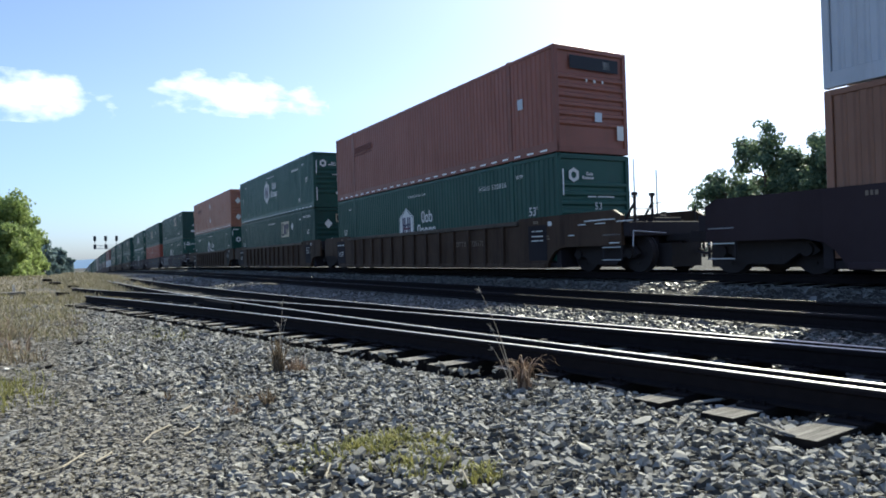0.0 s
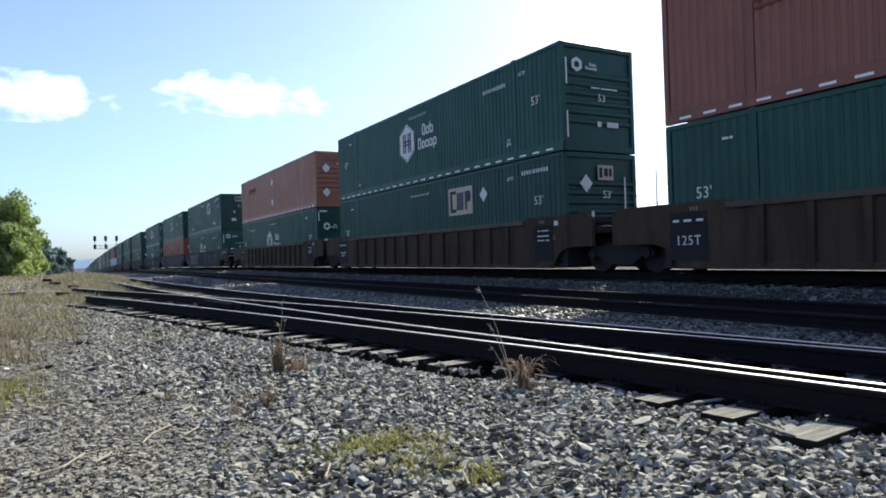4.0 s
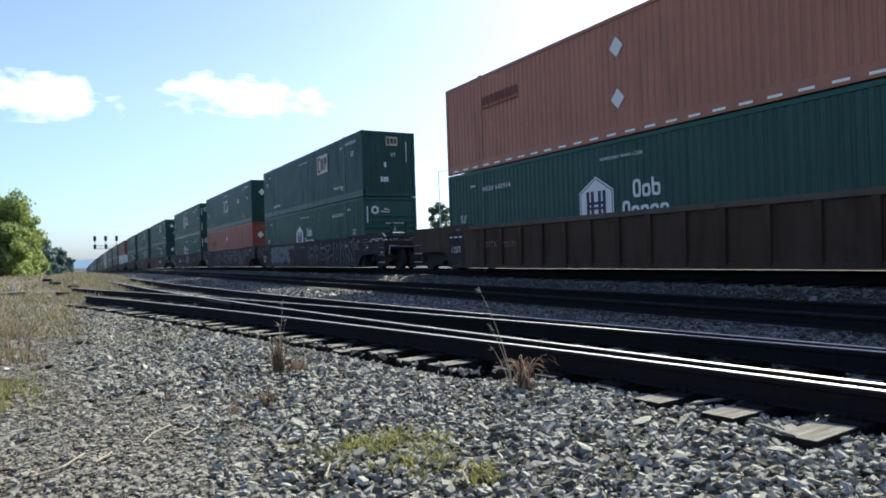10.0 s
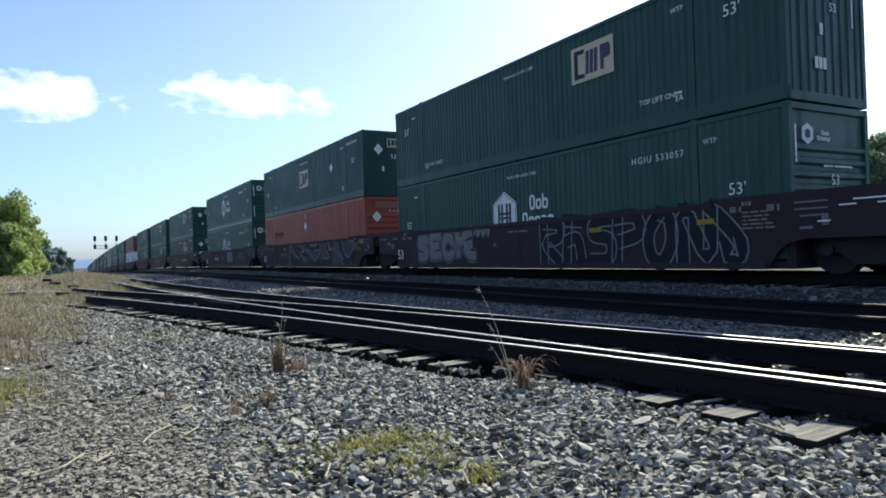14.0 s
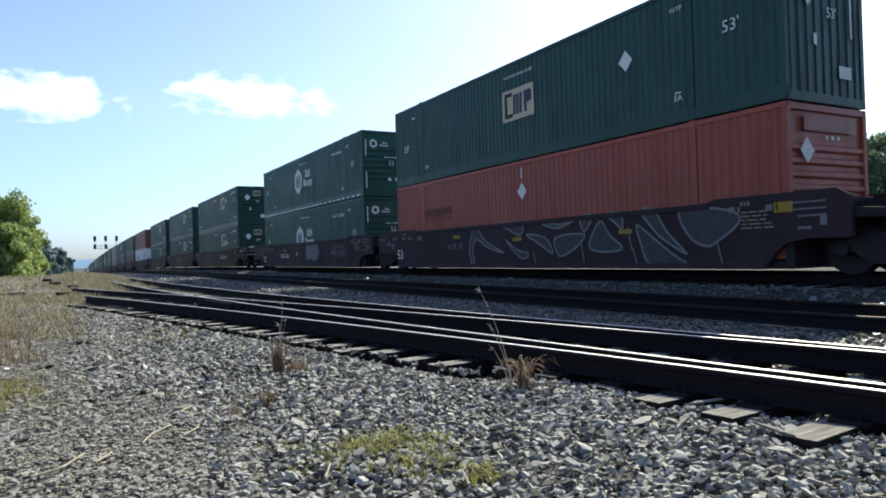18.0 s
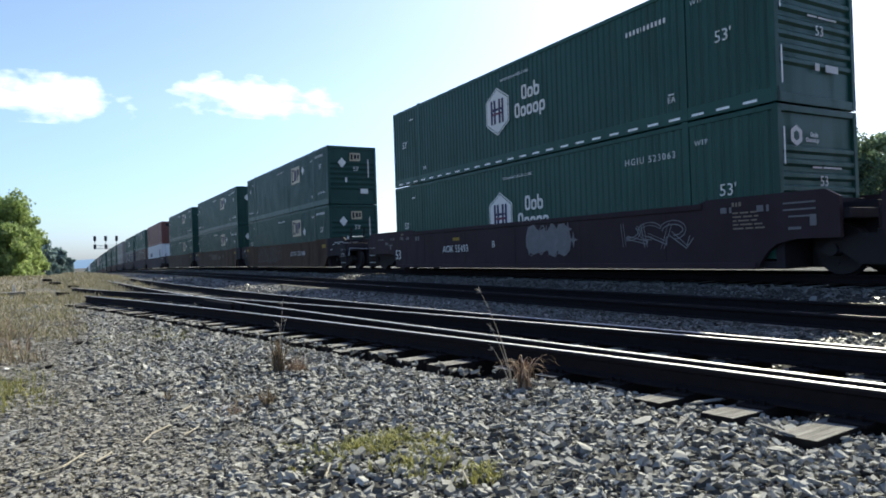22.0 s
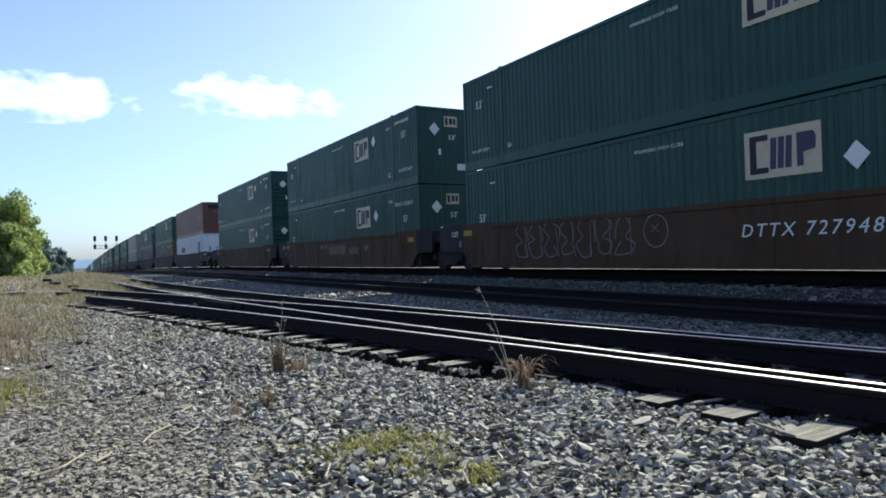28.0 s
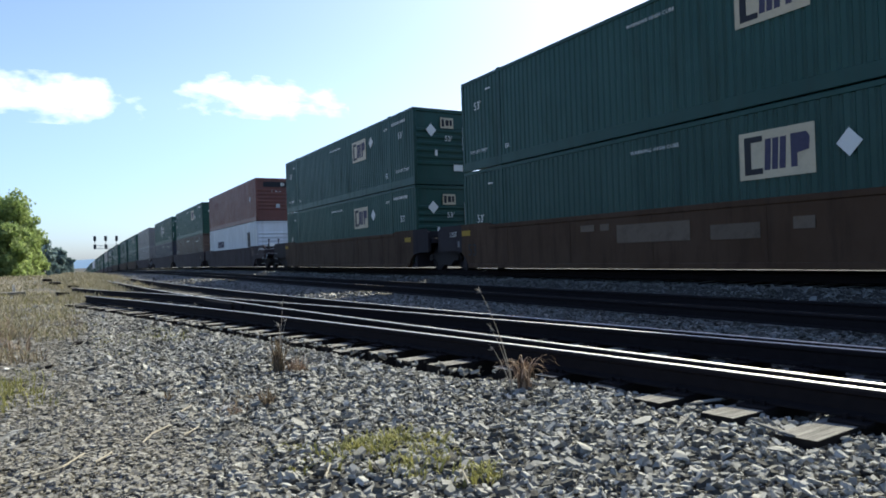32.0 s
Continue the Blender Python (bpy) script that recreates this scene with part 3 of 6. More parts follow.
# ---------------------------------------------------------------- plants
def blade_mesh(name, tufts, material, seed=1, curl=0.0):
    """Grass: each blade is a bent strip of three quads. tufts: x, y, blades, spread, height, width, droop.
    curl: how far over the tips bend, in radians."""
    r = random.Random(seed)
    vs, fs = [], []
    for x, y, count, spread, height, width, droop in tufts:
        for _ in range(count):
            a, d = r.uniform(0, 6.283), spread * math.sqrt(r.random())
            bx, by = x + d * math.cos(a), y + d * math.sin(a)
            lean, h, w = r.uniform(0.1, 1.0) * droop, height * r.uniform(0.45, 1.1), width * r.uniform(0.6, 1.3)
            b = r.uniform(0, 6.283)
            ux, uy = math.cos(b), math.sin(b)
            o, bz = len(vs), ground_z(bx, by) - 0.01
            for k, (u, q) in enumerate(((0, 1), (0.4, 0.85), (0.75, 0.55), (1.0, 0.12)) if not curl else ((0, 1), (0.25, 0.9), (0.45, 0.8), (0.62, 0.7), (0.75, 0.6), (0.88, 0.5), (1.0, 0.4))):
                side, rise = (lean * u * u, u * (1 - 0.35 * lean * u)) if not curl else (lean * 0.5 * (1 - math.cos(curl * u)), math.sin(curl * u))
                cx, cy, cz = bx + ux * h * side, by + uy * h * side, bz + h * rise
                vs += [(cx - uy * w * q, cy + ux * w * q, cz), (cx + uy * w * q, cy - ux * w * q, cz)]
            fs += [(o + 2 * k, o + 2 * k + 1, o + 2 * k + 3, o + 2 * k + 2) for k in range(6 if curl else 3)]
    me = bpy.data.meshes.new(name)
    me.from_pydata(vs, [], fs)
    me.materials.append(material)
    return me


def dry_field():
    r = random.Random(21)
    out = []
    for _ in range(6500):
        y = 8 * math.exp(r.random() * 2.45)
        x = r.uniform(-0.16 * y - 1.5, 1.4)
        edge = 0.35 - 0.09 * y if y < 11 else min(left_branch(y) - 1.0, 0.3) if y < 20 else 1.3 + 0.04 * (y - 20)
        if y > 22:
            x = r.uniform(-0.16 * y - 2, 3.2)
        if x < edge + 0.8 * patchy(x, y, 0.5, 4) and patchy(x, y, 0.7, 12) > -0.25:
            out.append((x, y, 7, 0.16 + 0.004 * y, 0.12 + 0.09 * r.random(), 0.004 + 0.0004 * y, 1.0))
    for _ in range(330):
        y = r.uniform(8.5, 24)
        x = r.uniform(-0.14 * y - 0.8, 0.3 - 0.07 * y + 0.5 * patchy(0, y, 0.4, 2))
        if patchy(x, y, 0.6, 17) > -0.1:
            out.append((x, y, 16, 0.16, 0.13 + 0.14 * r.random(), 0.004 + 0.0003 * y, 1.2))
    for _ in range(1300):
        x, y = r.uniform(-1.9, 1.5), 3.6 + 14 * r.random() ** 1.3
        if patchy(x, y, 0.9, 31) > 0.05 + 0.3 * (x > 0.8):
            out.append((x, y, 5, 0.12, 0.06, 0.0032, 1.8))
    for _ in range(900):
        x, y = r.uniform(0.0, 3.4), r.uniform(23, 46)
        if patchy(x, y, 0.45, 41) > -0.15 and abs(x - left_branch(min(y, 24))) > 0.3:
            out.append((x, y, 9, 0.25, 0.16 + 0.16 * r.random(), 0.012, 1.1))
    for _ in range(260):
        y = r.uniform(27, 60)
        out.append((left_main(y) - r.uniform(0.2, 1.3), y, 12, 0.3, 0.2 + 0.16 * r.random(), 0.014, 1.0))
    for _ in range(30):
        y = r.uniform(24.2, 26.2)
        out.append((left_branch(y) + 1.455 - r.uniform(0.1, 0.5), y, 10, 0.15, 0.26, 0.011, 1.0))
    for _ in range(160):
        y = r.uniform(20.8, 27)
        out.append((r.uniform(-1.2, left_main(y) - 0.3), y, 10, 0.25, 0.1 + 0.14 * r.random(), 0.009, 1.2))
    return out


thing("dry_grass", "dry straw-coloured grass along the track edge", "grass", kind="stuff", me=blade_mesh("dry_grass", dry_field(), DRYGRASS, 2))
r2 = random.Random(8)
green_spots = [(1.05 + r2.gauss(0, 0.8) * 0.5, 10 + r2.gauss(0, 0.6), 9, 0.12, 0.1, 0.005, 0.8) for _ in range(40)]
green_spots += [(-0.45 + r2.gauss(0, 0.12), 6.6 + r2.gauss(0, 0.5), 14, 0.12, 0.14, 0.005, 0.8) for _ in range(40)]
green_spots += [(r2.uniform(-3.2, 0.6), r2.uniform(11, 30), 8, 0.25, 0.13, 0.009, 1.0) for _ in range(160)]
thing("grass_patch", "sparse green grass growing through the gravel", "grass", kind="stuff", me=blade_mesh("grass_patch", green_spots, GREENGRASS, 4))
for wx, wy, spread, n in ((1.56, 3.44, 0.22, 95), (1.2, 3.42, 0.24, 22), (1.57, 3.08, 0.2, 34), (1.66, 2.69, 0.12, 24)):
    tufts = [(wx + r2.gauss(0, spread * 0.6), wy + r2.gauss(0, spread * 0.5), 9, 0.05, 0.075, 0.0055, 1.9) for _ in range(n)]
    thing("weed", "low yellow-green weed creeping over ballast stones", "weed", "low weeds in the ballast", "stuff", me=blade_mesh("weed", tufts, GREENGRASS, int(wx * 100), 1.6))


def dead_tuft(x, y, height, spread, count, material, label, stalks=(), curl=0.0, droop=1.3, width=0.006):
    me = blade_mesh("dead_weed", [(x, y, count, spread, height, width, droop)], material, int(x * 50 + y * 10), curl)
    ob = thing("dead_weed", label, "weed", "dead weeds by the track", me=me)
    for px, py, pz, lean in stalks:
        s = Shape()
        last = Vector((px, py, ground_z(px, py)))
        for k in range(1, 7):
            u = k / 6
            nxt = Vector((px + lean[0] * u ** 1.6, py + lean[1] * u ** 1.6, ground_z(px, py) + pz * u))
            s.tube(last, nxt, 0.0055 * (1.1 - u * 0.7), 5, 0.0045 * (1 - u * 0.75))
            last = nxt
        for k in range(7):
            s.tube(last, last + Vector((r2.uniform(-0.05, 0.02), r2.uniform(-0.02, 0.04), r2.uniform(-0.02, 0.05))), 0.004, 4, 0.001)
        part("stalk", s.mesh("stalk", [PALESTALK]), ob, "thin pale dry stalk")
    return ob


dead_tuft(4.2, 2.92, 0.3, 0.06, 26, GREYWEED, "small dried weed growing between the rails")
dead_tuft(3.02, 4.12, 0.26, 0.045, 110, DEADWEED, "rust-brown dried weed tuft at the ballast edge",
          [(2.97, 4.2, 0.78, (-0.2, 0.1)), (2.94, 4.16, 0.5, (-0.13, 0.06)), (2.9, 4.12, 0.36, (-0.12, 0.05))], 2.2, 1.7, 0.0048)
dead_tuft(1.74, 6.2, 0.38, 0.05, 110, GREYWEED, "grey-brown dried weed standing upright in gravel", [(1.75, 6.2, 0.66, (0.06, 0.05)), (1.72, 6.18, 0.5, (0.1, 0.02)), (1.77, 6.22, 0.45, (0.02, 0.1))], 0.0, 0.4)
dead_tuft(1.9, 6.15, 0.2, 0.09, 90, DEADWEED, "pale reddish dried weed tuft in gravel", (), 0.0, 0.9, 0.004)
dead_tuft(1.28, 4.9, 0.17, 0.05, 45, GREYWEED, "small brown dried weed in gravel", (), 0.0, 0.7)
dead_tuft(1.16, 5.15, 0.1, 0.2, 90, GREYWEED, "sparse dried weed lying in gravel")
dead_tuft(1.02, 4.8, 0.11, 0.1, 50, DEADWEED, "sparse dried weed lying in gravel")
dead_tuft(0.68, 5.5, 0.14, 0.05, 30, GREYWEED, "small brown dried weed in gravel")
for x, y, h in ((-0.42, 8.8, 0.36), (-0.62, 9.9, 0.42), (-0.6, 12.0, 0.4), (-1.0, 13.4, 0.42), (0.1, 13.4, 0.3)):
    dead_tuft(x, y, h, 0.26, 45, DEADWEED if h > 0.4 else GREYWEED, "tall brown dried weeds among dry grass", [(x, y, h * 1.2, (0.1, 0.1))])
PALEROCK = plain("pale_flat_rock", (0.29, 0.28, 0.255), 0.9, 0.0, 0.35, 30.0)
PALETWIG = plain("pale_twig", (0.29, 0.26, 0.21), 0.9)
for path in (((-0.15, 3.88), (-0.02, 3.96), (0.09, 4.19)), ((0.13, 3.96), (0.22, 4.11)), ((0.38, 4.21), (0.45, 4.4), (0.57, 4.56)), ((0.61, 4.25), (0.72, 4.4)), ((0.69, 4.92), (0.79, 5.09)),
             ((1.05, 3.02), (1.14, 3.2)), ((1.55, 2.55), (1.62, 2.72))):
    s = Shape()
    for a, b in zip(path, path[1:]):
        s.tube((*a, ground_z(*a) + 0.05), (*b, ground_z(*b) + 0.05), 0.007, 6, 0.005)
    thing("twig", "pale dry twig lying on gravel", "twig", "twigs on the gravel", me=s.mesh("twig", [PALETWIG]))
for (ax, ay, az), (bx, by, bz), wide in (((3.47, 2.99, 0.0), (3.86, 2.95, 0.03), 0.03), ((3.41, 2.48, 0.0), (3.33, 2.16, -0.01), 0.028), ((2.95, 2.62, 0.0), (3.3, 2.82, 0.0), 0.02)):
    d = (Vector((bx, by, 0)) - Vector((ax, ay, 0)))
    n = Vector((-d.y, d.x, 0)).normalized() * wide
    o = [(0, 0), (d.x * 0.3 + n.x, d.y * 0.3 + n.y), (d.x, d.y), (d.x * 0.7 - n.x * 0.5, d.y * 0.7 - n.y * 0.5)]
    thing("splinter", "weathered grey splinter of tie wood on ballast", "wood splinter", "wood splinters by the ties", me=Shape().prism(o, "z", 0, 0.014).mesh("splinter", [WOOD], 0.003), at=(ax, ay, az))
for k, (x, y, w) in enumerate(((2.97, 2.88, 0.075), (2.62, 2.3, 0.07), (2.35, 2.7, 0.06), (3.1, 2.1, 0.07))):
    v = stone_shapes(8, 0.26)[k + 2] * w
    thing("flat_rock", "large flat pale grey rock among ballast stones", "rock", "flat rocks in the ballast", me=loose_stone(v, ICO, PALEROCK), at=pose(x, y, ground_z(x, y) + 0.05, 4, -5, 40 * k))


thing("stake", "short pale wooden stake standing in dry grass", "stake", me=Shape().box(-0.045, 0.045, -0.03, 0.03, -0.1, 0.4).mesh("stake", [plain("bleached_wood", (0.66, 0.6, 0.5), 0.9)], 0.008), at=pose(-1.55, 30.5, ground_z(-1.55, 30.5), 3, -4, 10))
thing("old_tie", "dark rotten railway tie lying in dry grass", "railway tie", me=Shape().box(-1.2, 1.2, -0.1, 0.1, 0.0, 0.2).mesh("old_tie", [WOOD], 0.02), at=pose(-2.35, 29.6, ground_z(-2.35, 29.6) - 0.11, 2, 0, 8))
for k, (x, y, turn, long) in enumerate(((-0.6, 40.0, 20, 0.7), (-0.2, 37.5, -15, 0.9), (0.05, 27.5, 30, 0.7), (1.6, 26.5, -20, 1.1), (2.3, 31.5, 10, 1.0), (1.9, 24.0, 35, 0.8), (0.5, 33.0, -30, 0.8))):
    w = long / 3
    thing("tie_scrap", "dark rotten piece of railway tie in dry grass", "wood scrap", "broken tie pieces in the grass", me=Shape().prism([(-w, -0.1), (w * 0.8, -0.11), (w, 0.02), (w * 0.7, 0.1), (-w * 0.9, 0.09)], "z", 0.0, 0.12).mesh("tie_scrap", [NEARBLACKWOOD], 0.015), at=pose(x, y, ground_z(x, y) + 0.03, 6 - 3 * k, 4, turn))
for x, y, w in ((0.16, 10.2, 0.15), (-0.16, 8.1, 0.1), (0.45, 8.9, 0.07)):
    v = stone_shapes(3, 0.6)[int(w * 20) % 3] * w * 0.7
    thing("clod", "dark lump of old asphalt on the gravel", "lump", "dark lumps on the gravel", me=Shape().add(v, ICO.tolist()).mesh("clod", [RAILSIDE]), at=(x, y, ground_z(x, y) + 0.03))
thing("litter", "scrap of white paper litter in green grass", "litter", me=Shape().prism([(-0.025, -0.015), (0.02, -0.02), (0.03, 0.015), (-0.015, 0.022)], "z", 0.0, 0.012).mesh("litter", [LETTER], 0.003), at=pose(-0.5, 8.1, ground_z(-0.5, 8.1) + 0.05, 20, 8, 30))


def tree(name, label, x, y, height, width, material, leaves, leaf, seed, lean=0.0, trunk=0.22, bottom=0.25, squash=1.0, skirt=0):
    """Tapered trunk, forked limbs, and a crown of leaf blades set round the limb ends."""
    r = random.Random(seed)
    z0 = ground_z(x, y) - 0.1
    ob = thing(name, label, "tree", me=None, at=(x, y, z0))
    s, tips = Shape(), []
    p, steps = Vector((0, 0, 0)), 6
    for k in range(steps):
        q = Vector((lean * (k + 1) / steps + r.uniform(-0.15, 0.15), r.uniform(-0.15, 0.15), height * 0.72 * (k + 1) / steps))
        s.tube(p, q, trunk * (1 - k / steps * 0.75), 8, trunk * (1 - (k + 1) / steps * 0.75))
        if k >= 1:
            for _ in range(3 + (k > 2)):
                a, reach = r.uniform(0, 6.283), width * 0.5 * r.uniform(0.45, 1.0) * (1 - 0.12 * abs(k - 3))
                e = q + Vector((math.cos(a) * reach, math.sin(a) * reach, height * r.uniform(0.02, 0.2)))
                mid = (q + e) / 2 + Vector((0, 0, -0.1))
                s.tube(q, mid, trunk * 0.3, 5, trunk * 0.2)
                s.tube(mid, e, trunk * 0.2, 5, trunk * 0.05)
                tips += [e, (e + mid) / 2 + Vector((r.uniform(-0.4, 0.4), r.uniform(-0.4, 0.4), 0.3))]
        p = q
    tips += [Vector((lean + r.uniform(-1, 1) * width * 0.2, r.uniform(-1, 1) * width * 0.2, height * r.uniform(0.75, 0.97))) for _ in range(6)]
    tips = [t for t in tips if t.z > height * bottom]
    tips += [Vector((r.uniform(-0.42, 0.42) * width, r.uniform(-0.42, 0.42) * width, height * r.uniform(0.03, 0.4))) for _ in range(skirt)]
    part("trunk", s.mesh("trunk", [BARK], 0, True), ob, "grey-brown trunk with forked limbs")
    vs, fs = [], []
    clumps = []
    for t in tips:
        for _ in range(3):
            clumps.append((t + Vector((r.gauss(0, 0.35), r.gauss(0, 0.35), r.gauss(0, 0.25) * squash)) * width * 0.16, width * r.uniform(0.07, 0.15)))
    for _ in range(leaves):
        c, rad = r.choice(clumps)
        d = Vector((r.gauss(0, 1), r.gauss(0, 1), r.gauss(0, 0.8))).normalized() * rad * r.uniform(0.55, 1.05)
        q = c + d
        if q.z < height * bottom * 0.8:
            continue
        n = (d.normalized() + Vector((r.uniform(-1, 1), r.uniform(-1, 1), r.uniform(-0.3, 1.0)))).normalized()
        u = n.orthogonal().normalized()
        u = (Matrix.Rotation(r.uniform(0, 6.28), 3, n) @ u) * leaf * r.uniform(0.6, 1.3)
        w = n.cross(u) * 0.55
        o = len(vs)
        vs += [q - u, q + w, q + u + n * leaf * 0.2, q - w]
        fs.append((o, o + 1, o + 2, o + 3))
    me = bpy.data.meshes.new("crown")
    me.from_pydata([tuple(v) for v in vs], [], fs)
    me.materials.append(material)
    part("crown", me, ob, "uneven leafy crown with gaps")
    return ob


for i, (x, y, h, w) in enumerate(((-4.1, 70, 7.5, 6.2), (-7.4, 66, 6.9, 5.4), (-2.7, 71, 5.7, 3.4), (-8.5, 82, 8.0, 6.0), (-13, 62, 8, 7), (-4.0, 64, 4.2, 4.4))):
    tree("tree", "sunlit bright green broadleaf tree beside the line", x, y, h, w, LEAF, 13000, 0.15, 40 + i, bottom=0.04, skirt=22)
for i, (x, y, h, w) in enumerate(((-3.4, 180, 8.2, 6.0), (-0.6, 195, 6.8, 5.0), (1.2, 200, 4.8, 3.2), (-8, 160, 10, 9))):
    tree("tree", "distant dark green tree in haze", x, y, h, w, HAZELEAF, 4500, 0.4, 60 + i, bottom=0.03, skirt=18)
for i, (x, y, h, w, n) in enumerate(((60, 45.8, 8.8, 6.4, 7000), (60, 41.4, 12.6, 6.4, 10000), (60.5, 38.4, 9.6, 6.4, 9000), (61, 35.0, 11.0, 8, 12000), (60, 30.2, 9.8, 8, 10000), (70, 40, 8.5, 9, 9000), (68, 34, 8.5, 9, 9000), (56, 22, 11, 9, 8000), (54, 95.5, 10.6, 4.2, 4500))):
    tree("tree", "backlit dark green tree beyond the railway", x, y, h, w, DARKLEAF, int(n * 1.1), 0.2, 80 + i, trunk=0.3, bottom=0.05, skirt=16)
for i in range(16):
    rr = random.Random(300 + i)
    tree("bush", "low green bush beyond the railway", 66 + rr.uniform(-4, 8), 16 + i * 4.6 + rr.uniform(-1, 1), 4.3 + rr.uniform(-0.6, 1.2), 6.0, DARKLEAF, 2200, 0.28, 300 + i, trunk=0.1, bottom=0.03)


# ---------------------------------------------------------------- distance
def make_hill():
    vs, fs = [], []
    for i in range(61):
        x = -900 + i * 50
        h = 4 + 16 * math.exp(-((x - 150) / 420) ** 2) + 5 * noise.noise(Vector((x * 0.006, 0, 2)))
        vs += [(x, 2600, -30), (x, 2600, h), (x, 2900, -30)]
    for i in range(60):
        a = i * 3
        fs += [(a, a + 3, a + 4, a + 1), (a + 1, a + 4, a + 5, a + 2)]
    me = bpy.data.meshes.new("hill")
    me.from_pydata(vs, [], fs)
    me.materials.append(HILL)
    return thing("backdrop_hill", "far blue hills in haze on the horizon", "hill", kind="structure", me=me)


make_hill()


def signal_bridge():
    y0 = 270.0
    ob = thing("signal_bridge", "cantilever signal bridge with three black signal masts", "railway signal", at=(0, y0, -fall(y0)))
    z = 1.03 + fall(y0)
    part("mast", Shape().box(21.6, 22.2, -0.3, 0.3, -0.2, z + 6.6).mesh("mast", [GALV], 0.03), ob, "grey steel mast")
    beam = Shape().box(10.4, 22.2, -0.5, -0.38, z + 5.55, z + 5.7).box(10.4, 22.2, -0.5, -0.38, z + 6.7, z + 6.82).box(10.4, 22.2, 0.38, 0.5, z + 5.55, z + 5.7)
    for k in range(10):
        x = 10.5 + k * 1.2
        beam.tube((x, -0.44, z + 5.65), (x + (1.2 if k % 2 else 0.0), -0.44, z + 6.75), 0.05, 5)
    part("beam", beam.mesh("beam", [GALV]), ob, "grey lattice beam over the tracks")
    for x, lo in ((10.9, 5.4), (14.4, 5.4), (17.9, 6.9)):
        head = Shape().tube((x, 0, z + lo), (x, 0, z + 10.2), 0.09, 8).box(x - 0.45, x + 0.45, -0.7, -0.45, z + 8.3, z + 10.1)
        if lo < 6:
            head.box(x - 0.45, x + 0.45, -0.7, -0.45, z + lo, z + lo + 1.7)
        h = part("signal_head", head.mesh("signal_head", [SIGNALBLACK], 0.02), ob, "black signal head")
        for k in range(3):
            part("hood", kept("hood", lambda: Shape().tube((0, -0.7, 0), (0, -1.1, 0), 0.2, 10, 0.2).mesh("hood", [SIGNALBLACK])), h, at=(x, 0, z + 8.6 + k * 0.6))
    return ob


signal_bridge()


def lamp_pole(x, y, top, arm):
    z = ground_z(x, y)
    ob = thing("street_lamp" if arm else "utility_pole", "tall thin steel street lamp beyond the railway" if arm else "thin grey pole beyond the railway", "street lamp" if arm else "pole", at=(x, y, z))
    part("pole", Shape().tube((0, 0, -0.2), (0, 0, top), 0.09, 8, 0.05).mesh("pole", [GALV]), ob)
    if arm:
        part("arm", Shape().tube((0, 0, top - 0.1), (1.2, -2.2, top + 0.2), 0.04, 6).mesh("arm", [GALV]), ob)
        part("lamp_head", Shape().box(1.0, 1.5, -2.9, -2.1, top + 0.1, top + 0.28).mesh("lamp_head", [GALV], 0.05), ob)
    else:
        part("crossarm", Shape().box(-0.05, 0.05, -0.5, 0.5, top * 0.62, top * 0.62 + 0.08).mesh("crossarm", [GALV]), ob)


lamp_pole(45, 79.4, 12.3, True)
lamp_pole(45, 43.8, 9.0, False)
lamp_pole(45, 41.2, 7.7, False)


def make_cloud_bank(seed, x, z, sx, sz, name="cloud"):
    me = bpy.data.meshes.new("cloud")
    me.from_pydata([(-sx / 2, 0, -sz / 2), (sx / 2, 0, -sz / 2), (sx / 2, 0, sz / 2), (-sx / 2, 0, sz / 2)], [], [(0, 1, 2, 3)])
    me.materials.append(make_cloud(seed, sx, sz))
    return thing("backdrop_cloud", "white fair-weather cloud in a pale blue sky", "cloud", kind="structure", me=me, at=(x, 2400, z))


CLOUDS = [(make_cloud_bank(1.0, 0, 0, 680, 160), (556.0, 582.0), (636.0, 580.0)), (make_cloud_bank(4.0, 0, 0, 620, 165), (-98.0, 524.0), (-13.0, 524.0))]


# ---------------------------------------------------------------- containers
CL, CW, CH = 16.154, 2.591, 2.88
HALF = CW / 2
POSTS = (2.1, 14.05)


def corrugated(y0, y1, pitch, outer, inner):
    """Outline of a ribbed wall seen from above, closed along the inner face."""
    n = max(1, round((y1 - y0) / pitch))
    p = (y1 - y0) / n
    pts = []
    for i in range(n):
        a = y0 + i * p
        pts += [(outer + 0.026, a), (outer + 0.026, a + 0.24 * p), (outer, a + 0.38 * p), (outer, a + 0.86 * p)]
    return pts + [(outer + 0.026, y1), (inner, y1), (inner, y0)]


def side_mesh(colour):
    def build():
        s = Shape()
        for a, b in ((0.14, 2.02), (2.18, 13.97), (14.13, CL - 0.14)):
            s.prism(corrugated(a, b, 0.2, -HALF + 0.014, -HALF + 0.09), "z", 0.27, CH - 0.1)
        return s.mesh("side_wall", [colour])
    return kept(("side", colour.name), build)


def block(key, colour, bevel, *boxes):
    def build():
        s = Shape()
        for b in boxes:
            s.box(*b)
        return s.mesh(key, [colour], bevel)
    return kept((key, colour.name), build)


def rib_end(colour):
    def build():
        pts, z = [(0.12, 0.18), (0.06, 0.18)], 0.72
        while z < 2.2:
            pts += [(0.06, z), (0.012, z + 0.05), (0.012, z + 0.12), (0.06, z + 0.17)]
            z += 0.25
        pts += [(0.06, CH - 0.12), (0.12, CH - 0.12)]
        return Shape().prism(pts, "x", -HALF + 0.13, HALF - 0.13).mesh("end_wall", [colour])
    return kept(("rib_end", colour.name), build)


